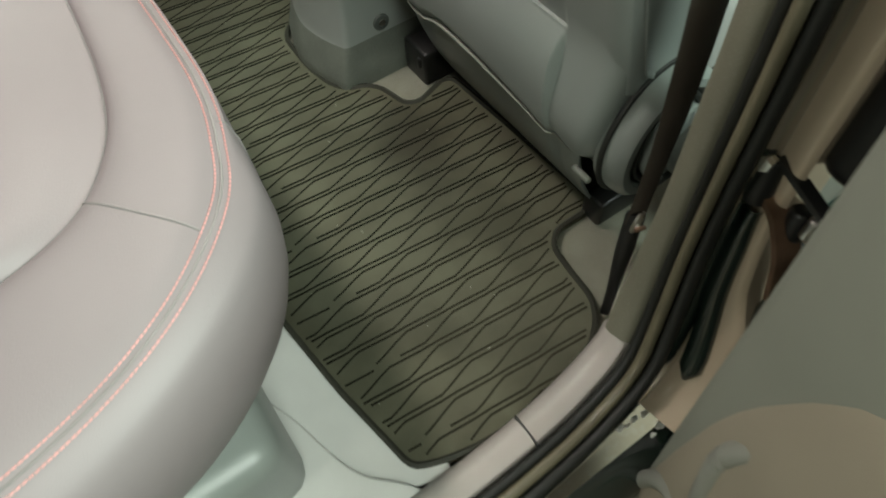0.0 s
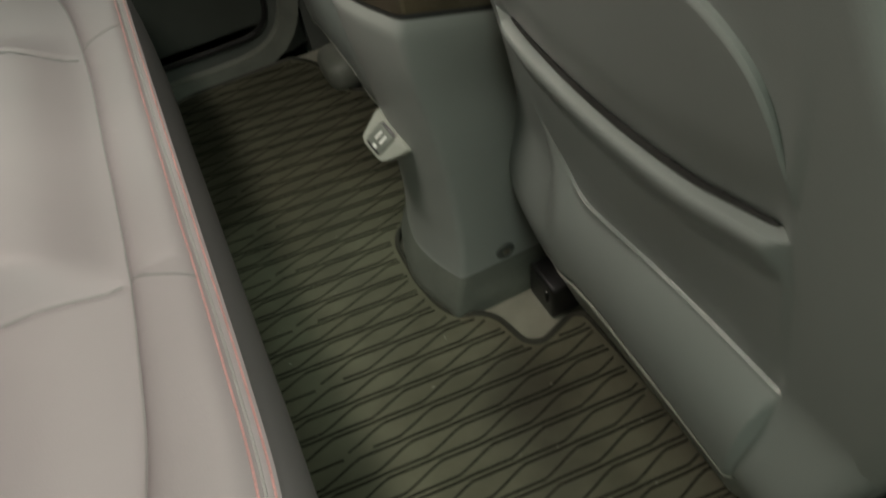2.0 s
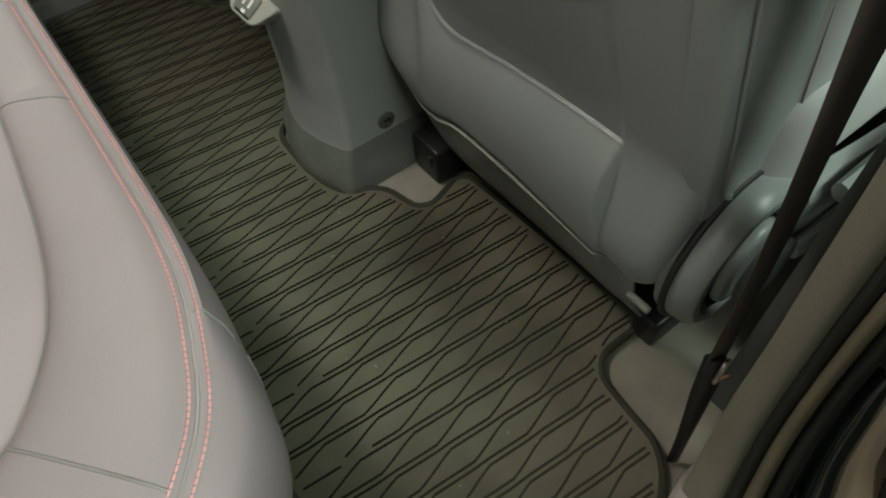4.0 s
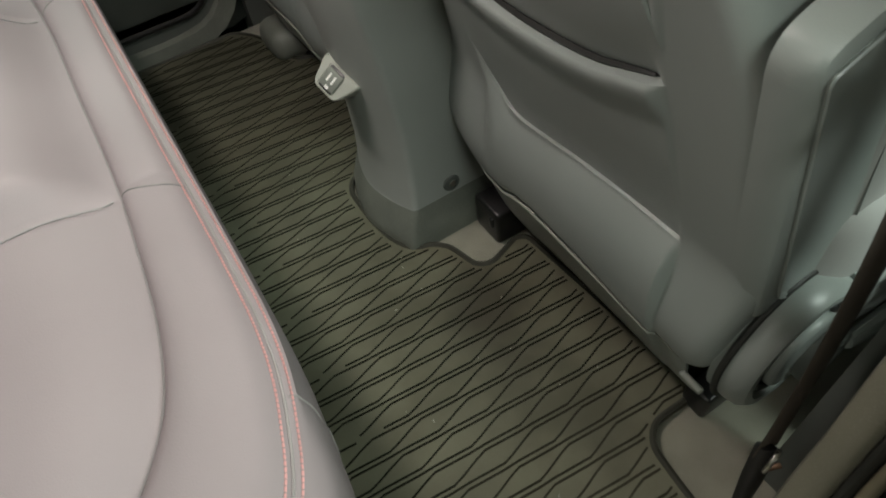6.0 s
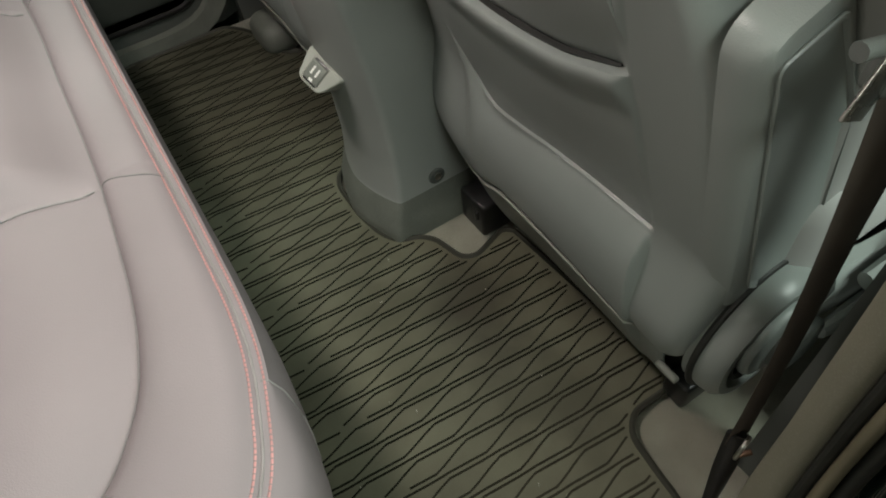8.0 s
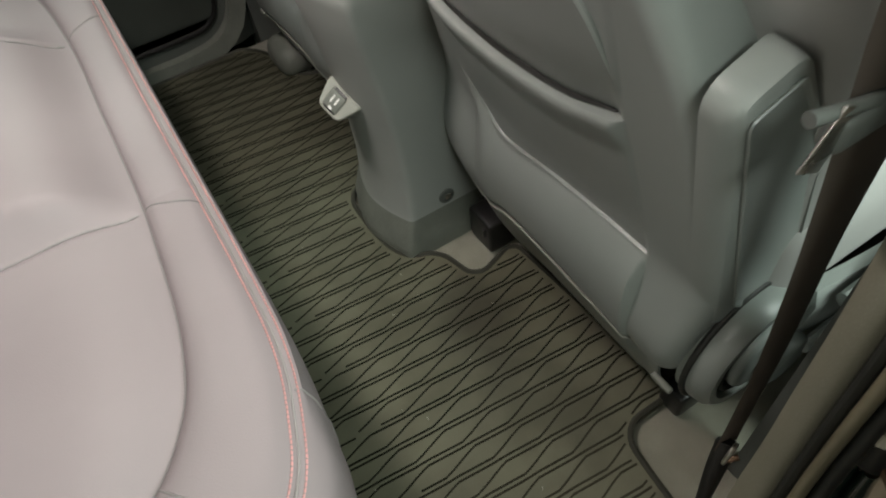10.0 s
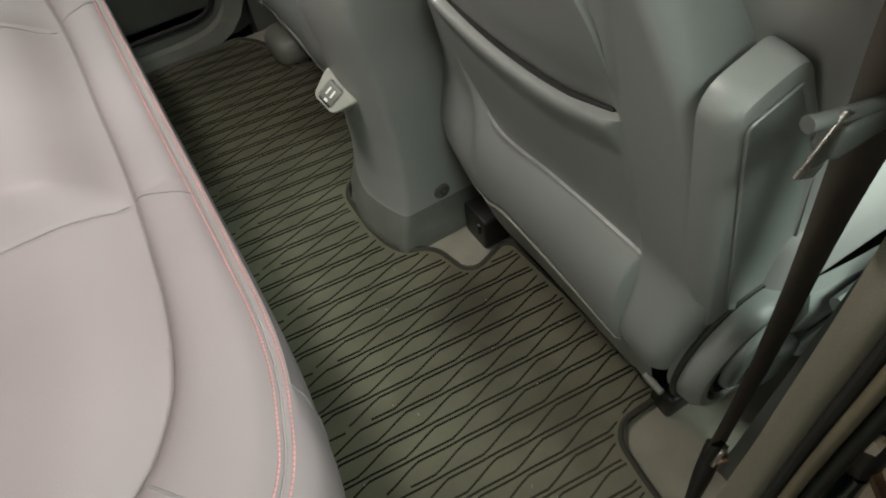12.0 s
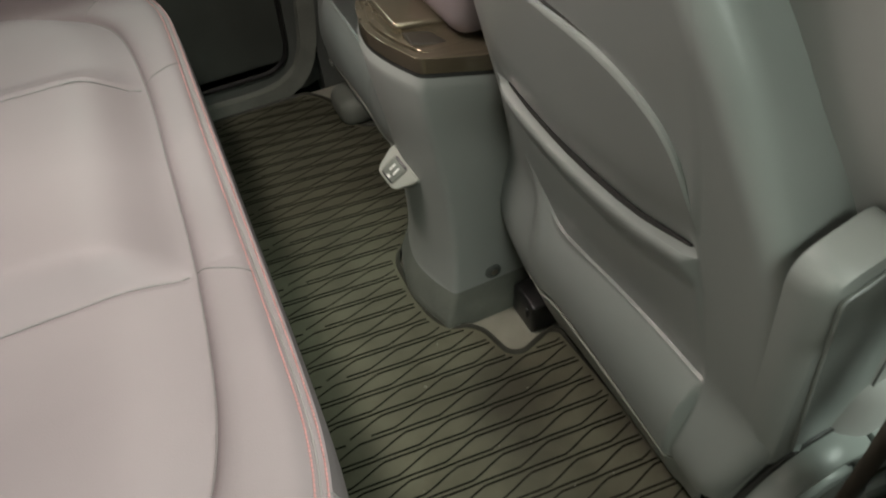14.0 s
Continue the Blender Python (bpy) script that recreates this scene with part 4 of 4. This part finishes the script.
def front_seat():
    seat = thing("front_seat", 0.6, 0.34, -0.008, "front seat with grey moulded back shell and map pocket", "car seat", "front seats")
    def eased(a, b, n):
        return [a + (b - a) * (0.45 * k / n + 0.55 * (0.5 - 0.5 * math.cos(math.pi * k / n))) for k in range(n)]
    fs = eased(0, F_COL, 26) + eased(F_COL, F_POCKET, 64) + eased(F_POCKET, 1, 28) + [1.0]
    rows = []
    for level, n in ((0, 36), (1, 56), (2, 52), (3, 36)):
        for i in range(n if level < 3 else n + 1):
            v = i / n
            v = 0.30 * v + 0.70 * (0.5 - 0.5 * math.cos(math.pi * v))
            pts = [shell_point(f, v, level) for f in fs]
            a, b = pts[0], pts[-1]
            flank = 0.010 * smooth(0.54, 0.66, a.z)
            pre = [a + Vector((0.085, -0.022 * smooth(0.5, 0.6, a.z), 0)), a + Vector((0.055, 0.004, 0)), a + Vector((0.030, flank, 0)), a + Vector((0.012, flank * 0.5, 0))]
            rows.append(pre + pts + [b + Vector((0.03, 0.002, 0)), b + Vector((0.09, 0, 0))])
    part("back_shell", sheet(rows), PLASTIC, seat)
    # Black tube laid in the slot to draw the shade inside it.
    slot = [shell_point(f, 0.004, 2) + Vector((-0.0022, 0, 0.0012)) for f in [0.265 + 0.49 * k / 60 for k in range(61)]]
    part("slot_shade", sweep(slot, circle(0.0042, 6), scale=lambda t: 0.25 + 0.75 * math.sin(math.pi * t) ** 0.5), SEAL, seat, "black strip for the shade in the slot above the map pocket")
    # Black tube along the arc, drawn for the shade above the panel's step.
    groove = [shell_point(f, 0.006, 3) + Vector((0.0004, 0, 0)) for f in [0.40 + 0.42 * k / 50 for k in range(51)]]
    part("groove_shade", sweep(groove, circle(0.0026, 6), scale=lambda t: 0.15 + 0.85 * smooth(0.0, 0.45, t)), SEAL, seat, "black strip for the shade above the back panel")
    # pale lip along the foot and the skirt below it
    foot = [shell_point(f, 0, 0) + Vector((-0.002, 0, -0.001)) for f in [0.10 + 0.90 * k / 70 for k in range(71)]]
    part("foot_lip", sweep(foot, circle(0.0030, 6), scale=lambda t: min(1, 0.05 + 2.5 * t)), POD_GREY, seat, "paler lip along the foot of the shell")
    rows = []
    for k in range(61):
        p = shell_point(0.08 + 0.80 * k / 60, 0, 0)
        top = Vector((p.x + 0.006, p.y, p.z + 0.004))
        low = Vector((0.436 + 0.012 * smooth(0.45, 0.52, p.y), p.y, 0.014))
        rows.append([top.lerp(low, j / 8) + Vector((-0.010 * math.sin(math.pi * j / 8), 0, 0)) for j in range(9)])
    part("skirt", sheet(rows, 0.004), PLASTIC, seat, "grey skirt under the back shell")
    # leather cover in front of the shell
    rows = []
    for k in range(31):
        z = 0.30 + 0.68 * k / 30
        xb = back_x(z) + 0.055
        r_ = curve_at(z, [(0.30, 0.10), (0.45, 0.094), (0.57, 0.088), (0.65, 0.104), (0.75, 0.135), (0.98, 0.18)])
        l_ = curve_at(z, SIDE_L) + 0.02
        h, c = 0.5 * (l_ - r_), 0.5 * (l_ + r_)
        row = []
        for a in range(33):
            t = a / 32 * 2 * math.pi
            ca, sa = math.cos(t), math.sin(t)
            row.append((xb + 0.075 + 0.075 * math.copysign(abs(ca) ** 0.6, ca), c + h * math.copysign(abs(sa) ** 0.45, sa), z))
        rows.append(row)
    part("back_cover", sheet(rows), LIT_LEATHER, seat, "pale grey leather cover with bolsters")
    bm = rounded_box(0.44, 1.0, 0.085, 0.60, 0.225, 0.375, 0.05, seg=5)
    part("seat_cushion", bm, LIT_LEATHER, seat, "pale leather seat cushion")
    part("cushion_piping", sweep(spline([(0.50, 0.092, 0.335), (0.7, 0.088, 0.34), (0.95, 0.088, 0.345)], 20), circle(0.003, 6)), THREAD, seat, "coral piping")
    # side cover over the recliner
    shear = Matrix(((1, 0, -0.227, 0.227 * 0.307), (0, 1, 0, 0), (0, 0, 1, 0), (0, 0, 0, 1)))
    out = round_poly([(0.374, 0.268), (0.448, 0.214), (0.486, 0.30), (0.476, 0.46), (0.432, 0.571), (0.374, 0.552)], [0.008, 0.012, 0.02, 0.03, 0.014, 0.022])
    bm = bmesh.new()
    lay = [(0.130, 1.0, 0.000), (0.124, 1.0, 0.001), (0.116, 0.99, 0.004), (0.109, 0.975, 0.010), (0.1045, 0.95, 0.016), (0.1035, 0.91, 0.020)]
    cx, cz = 0.42, 0.42
    V = [[bm.verts.new((max(cx + (p[0] - cx) * s, 0.372 + xo * 0.6), y, cz + (p[1] - cz) * (1 - (1 - s) * 0.5))) for p in out] for y, s, xo in lay]
    for a, b in zip(V, V[1:]):
        for i in range(len(out)):
            j = (i + 1) % len(out)
            bm.faces.new((a[i], a[j], b[j], b[i]))
    bm.faces.new(V[-1])
    bmesh.ops.transform(bm, matrix=shear, verts=bm.verts)
    cover = part("side_cover", bm, PLASTIC, seat, "raised side cover over the recliner")
    ins = round_poly([(0.402, 0.285), (0.452, 0.244), (0.476, 0.31), (0.467, 0.46), (0.427, 0.553), (0.384, 0.538)], [0.005, 0.008, 0.01, 0.02, 0.005, 0.006])
    bm = bmesh.new()
    V = [[bm.verts.new((p[0] * s + 0.425 * (1 - s), y, p[1] * s + 0.42 * (1 - s))) for p in ins] for y, s in ((0.1055, 1.0), (0.1012, 0.992), (0.1010, 0.975), (0.1028, 0.955))]
    for a, b in zip(V, V[1:]):
        for i in range(len(ins)):
            j = (i + 1) % len(ins)
            bm.faces.new((a[i], a[j], b[j], b[i]))
    bm.faces.new(V[-1])
    bmesh.ops.transform(bm, matrix=shear, verts=bm.verts)
    finish("cover_inset", bm, PLASTIC, cover, "inset panel with a fine raised edge")
    bead = sweep([(p[0], 0.1012, p[1]) for p in ins] + [(ins[0][0], 0.1012, ins[0][1])], circle(0.0013, 6), up=(0, 1, 0))
    bmesh.ops.transform(bead, matrix=shear, verts=bead.verts)
    finish("inset_bead", bead, PLASTIC, cover, "")
    # recliner arch, disc and metal foot
    def arc(rx, rz, y, a0, a1, n=28):
        return [(0.447 + rx * math.cos(a), y, 0.188 + rz * math.sin(a)) for a in [math.radians(a0 + (a1 - a0) * k / n) for k in range(n + 1)]]
    part("recliner_arch", sweep(arc(0.060, 0.078, 0.092, 285, 20), [(0.013, 0.022), (0.0135, 0.004), (0.011, -0.009), (0.004, -0.016), (-0.005, -0.016), (-0.011, -0.009), (-0.0135, 0.003), (-0.014, 0.022)], up=(0, 1, 0)), PLASTIC, seat, "curved recliner cover")
    # Two black rings draw the shade in the gaps beside the arch.
    part("recliner_gap_shade", sweep(arc(0.075, 0.094, 0.103, 235, 50), circle(0.0036, 8), up=(0, 1, 0)), SEAL, seat, "black ring for the shade round the recliner cover")
    part("recliner_gap_shade", sweep(arc(0.045, 0.062, 0.082, 270, 30), circle(0.0036, 8), up=(0, 1, 0)), SEAL, seat, "black ring for the shade inside the recliner cover")
    part("recliner_cap", cylinder(0.040, 0.045, pose(0.462, 0.097, 0.172, 90, 0, 0) @ Matrix.Diagonal((1, 1.25, 1, 1)), 36, r2=0.044, bevel=0.008), PLASTIC, seat, "round recliner cap")
    part("recliner_cap", cylinder(0.028, 0.05, pose(0.482, 0.084, 0.160, 90, 0, 0) @ Matrix.Diagonal((1, 1.25, 1, 1)), 36, r2=0.032, bevel=0.008), PLASTIC_DARK, seat, "dark inner recliner cap")
    part("rail_end", rounded_box(0.366, 0.374, 0.108, 0.136, 0.139, 0.147, 0.003, m=None), KICK, seat, "grey frame end")
    part("rail", rounded_box(0.42, 1.0, 0.115, 0.15, -0.008, 0.04, 0.006), BLACK, seat, "black seat rail")
    part("rail", rounded_box(0.44, 1.0, 0.505, 0.54, -0.008, 0.04, 0.006), BLACK, seat, "black seat rail")
    part("seat_frame", rounded_box(0.44, 0.98, 0.11, 0.56, 0.06, 0.23, 0.02), BLACK, seat, "dark underside frame")
    val = spline([(0.50, 0.082, 0.215), (0.60, 0.074, 0.205), (0.75, 0.07, 0.19), (0.95, 0.072, 0.185)], 24)
    part("valance", sweep(val, [(-0.008, -0.045), (0.008, -0.04), (0.012, 0.02), (0.004, 0.038), (-0.01, 0.036)], up=(0, 0, 1)), PLASTIC, seat, "grey side valance")
    lever = spline([(0.52, 0.058, 0.245), (0.60, 0.050, 0.255), (0.70, 0.050, 0.245), (0.80, 0.055, 0.235)], 20)
    part("lever", sweep(lever, circle(0.012, 10, 0.016), scale=lambda t: 0.6 + 0.7 * math.sin(math.pi * min(1, t * 1.1 + 0.05))), PLASTIC, seat, "grey adjuster lever")
    lever = spline([(0.50, 0.060, 0.175), (0.60, 0.052, 0.18), (0.72, 0.052, 0.17)], 20)
    part("lever", sweep(lever, circle(0.010, 10, 0.015), scale=lambda t: 0.5 + 0.8 * math.sin(math.pi * min(1, t * 1.1 + 0.05))), PLASTIC, seat, "grey adjuster lever")
    # black rail cover with a tab beside the console
    part("rail_cover", rounded_box(0.386, 0.46, 0.478, 0.538, -0.008, 0.056, 0.006), BLACK, seat, "black plastic rail end cover")
    part("rail_tab", rounded_box(0.3815, 0.390, 0.488, 0.496, 0.024, 0.044, 0.003), BLACK, seat)
    return seat


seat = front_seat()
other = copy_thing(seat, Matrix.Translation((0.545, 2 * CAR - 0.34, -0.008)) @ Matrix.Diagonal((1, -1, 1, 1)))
tagged(other, "second front seat beyond the console with grey moulded shell")

# ---- centre console ----
con = thing("centre_console", 0.5, CAR, -0.008, "grey moulded rear end of the centre console", "console")
YC = 0.640
LEVELS = [(-0.009, 0.251, 0.099), (0.015, 0.253, 0.0985), (0.045, 0.262, 0.0945), (0.070, 0.2695, 0.0912), (0.0715, 0.2700, 0.0911), (0.13, 0.276, 0.0885), (0.20, 0.276, 0.0880), (0.28, 0.270, 0.0885), (0.34, 0.262, 0.0905), (0.40, 0.252, 0.0930), (0.440, 0.247, 0.0945), (0.4525, 0.250, 0.0935)]


def console_ring(xr, h):
    """One level: a gently bowed rear band, a soft crease on either edge, then flat sides."""
    near = [(0.95, YC - h + 0.004), (xr + 0.16, YC - h), (xr + 0.023, YC - h + 0.001), (xr + 0.006, YC - 0.050)]
    far = [(x, 2 * YC - y) for x, y in near[::-1]]
    return round_poly(near + [(xr - 0.004, YC)] + far, [0.001, 0.05, 0.009, 0.03, 0.05, 0.03, 0.009, 0.05, 0.001], 6)


def flared(bm):
    """Widens and sinks the top towards the front seats, to fit the camera's view."""
    for v in bm.verts:
        k = smooth(0.34, 0.45, v.co.z) * min(0.09, max(0.0, v.co.x - 0.268))
        v.co.y += math.copysign(0.22 * k, v.co.y - YC)
        v.co.z -= 0.14 * k
    return bm


def console_sheet(levels):
    levels = [tuple(a[i] + (b[i] - a[i]) * k / 4 for i in range(3)) for a, b in zip(levels, levels[1:]) for k in range(4)] + [levels[-1]]
    return flared(sheet([[(p[0], p[1], z) for p in console_ring(xr, h)] for z, xr, h in levels]))


part("kick_panel", console_sheet(LEVELS[:4]), KICK, con, "darker kick panel at the foot")
part("shell", console_sheet(LEVELS[3:]), CONSOLE_LIT, con)
part("top_joint", console_sheet([(0.4525, 0.2505, 0.0930), (0.457, 0.2520, 0.0915)]), SEAL, con, "thin dark joint")
part("top_frame", flared(slab(console_ring(0.250, 0.0925), 0.457, 0.4755)), BRONZE, con, "bronze lacquered top frame", bevel=0.005)
part("tray", flared(slab(console_ring(0.260, 0.082), 0.4755, 0.4785)), BRONZE, con, "bronze tray", bevel=0.001)
part("latch", flared(rounded_box(0.270, 0.42, YC - 0.036, YC + 0.080, 0.476, 0.490, 0.006, seg=4)), BRONZE, con, "bronze lid latch")
# Flat dark slab; the finger recess's shade is put into its colour.
part("finger_recess_shade", flared(rounded_box(0.278, 0.36, YC - 0.068, YC - 0.038, 0.477, 0.4815, 0.002, seg=3)), RECESS_SHADE, con, "dark slab for the shade of the finger recess")
part("armrest", rounded_box(0.318, 0.62, YC - 0.094, YC + 0.050, 0.474, 0.558, 0.028, seg=5), LEATHER, con, "pale leather armrest lid")
# pod with two ports; its axes run along the ports, across them and out of the console
_u, _n = Vector((0.80, -0.08, 0.60)).normalized(), Vector((-0.60, -0.40, 0.69)).normalized()
_w = _n.cross(_u).normalized()
_n = _u.cross(_w)
POD = Matrix(((_u.x, _w.x, _n.x, 0.253), (_u.y, _w.y, _n.y, 0.627), (_u.z, _w.z, _n.z, 0.276), (0, 0, 0, 1)))
BEZEL = [(0.021, 0.030), (-0.019, 0.019), (-0.019, -0.020), (0.017, -0.036)]
bm = bmesh.new()
V = []
for z, k, back in ((-0.050, 1.25, 0.030), (-0.022, 1.12, 0.012), (-0.006, 1.03, 0.003), (-0.0015, 1.0, 0.0), (0.0, 0.95, 0.0)):
    V.append([bm.verts.new(POD @ Vector((p[0] * k + back, p[1] * k, z))) for p in round_poly(BEZEL, 0.009)])
for a, b in zip(V, V[1:]):
    for i in range(len(a)):
        j = (i + 1) % len(a)
        bm.faces.new((a[i], a[j], b[j], b[i]))
bm.faces.new(V[-1])
bmesh.ops.recalc_face_normals(bm, faces=bm.faces)
pod = part("port_pod", bm, POD_GREY, con, "moulded pod for the charging ports")
finish("port_plate", rounded_box(-0.0175, 0.0175, -0.0140, 0.0140, -0.004, 0.0010, 0.0045, m=POD), BLACK, pod, "glossy black port plate")
finish("port_face", rounded_box(-0.0130, 0.0125, -0.0130, 0.0130, -0.002, 0.0020, 0.0018, m=POD), KICK, pod, "grey port face")
for k in (-1, 1):
    finish("port", rounded_box(-0.0045, 0.0070, k * 0.0042 - 0.0016, k * 0.0042 + 0.0016, 0.0008, 0.0027, 0.0008, m=POD), WHITE, pod, "pale metal charging port")
finish("port_mark", rounded_box(-0.0125, -0.0085, -0.004, 0.002, 0.0015, 0.0025, 0.0005, m=POD), WHITE, pod, "small white printed mark")
# screw recess on the side
cup = cylinder(0.0135, 0.010, along((0.358, 0.549, 0.088), (0.358, 0.556, 0.088)), 24, bevel=0.002)
c2 = part("screw_recess", cup, PLASTIC_DARK, con, "round screw recess")
finish("screw_head", cylinder(0.006, 0.004, along((0.359, 0.5465, 0.088), (0.359, 0.5505, 0.088)), 6), STEEL, c2, "small steel screw head")

# ---- seat belt ----
belt = thing("seat_belt", 0.375, 0.05, -0.008, "dark brown seat belt hanging beside the pillar", "seat belt")
line = spline([(0.364, 0.034, 0.16), (0.376, 0.040, 0.22), (0.388, 0.047, 0.30), (0.392, 0.058, 0.44), (0.386, 0.063, 0.55), (0.380, 0.066, 0.64), (0.372, 0.064, 0.80), (0.366, 0.06, 1.04)], 60)
rows = []
for i, p in enumerate(line):
    w = Vector((0.0235, -0.004 + 0.006 * math.sin(i * 0.12), 0.004))
    w *= 0.55 + 0.6 * smooth(0, 14, i)
    rows.append([p - w, p - w * 0.9 + Vector((0, -0.0008, 0)), p + w * 0.9 + Vector((0, -0.0008, 0)), p + w, p + w * 0.9 + Vector((0, 0.0008, 0)), p - w * 0.9 + Vector((0, 0.0008, 0))])
part("webbing", sheet(rows, closed_v=True), WEBBING, belt)
part("anchor_sleeve", sweep(spline([(0.338, 0.012, 0.0), (0.344, 0.018, 0.06), (0.352, 0.026, 0.12), (0.362, 0.034, 0.172)], 20), circle(1, 10, 0.5), scale=lambda t: 0.006 + 0.004 * smooth(0.1, 0.8, t)), BLACK, belt, "black tapered anchor sleeve")
loop = [Vector((0.352, 0.023, 0.178)) + Vector((0.010 * math.cos(a), 0.002 * math.cos(a), 0.013 * math.sin(a))) for a in [k * math.pi / 12 for k in range(25)]]
part("anchor_loop", sweep(loop, circle(0.0021, 8), up=(0, 1, 0)), STEEL, belt, "small steel anchor loop")
part("anchor_bolt", cylinder(0.0028, 0.012, along((0.350, 0.022, 0.166), (0.360, 0.017, 0.169)), 12, bevel=0.0008), RUSTY, belt, "brown anchor pin")
part("tongue_bar", sweep(spline([(0.318, 0.066, 0.573), (0.345, 0.062, 0.569), (0.378, 0.060, 0.562), (0.410, 0.059, 0.556)], 16), circle(0.0047, 10, 0.0045), scale=lambda t: 1.0 - 0.3 * t), PLASTIC_DARK, belt, "dark moulded bar of the belt tongue")
part("tongue_body", rounded_box(0.340, 0.392, 0.056, 0.072, 0.540, 0.564, 0.005), PLASTIC_DARK, belt, "dark moulded belt tongue")
part("tongue_plate", rounded_box(-0.011, 0.011, -0.0012, 0.0012, -0.022, 0.018, 0.001, m=pose(0.336, 0.060, 0.556, 0, 28, 0)), STEEL, belt, "bright steel tongue plate")
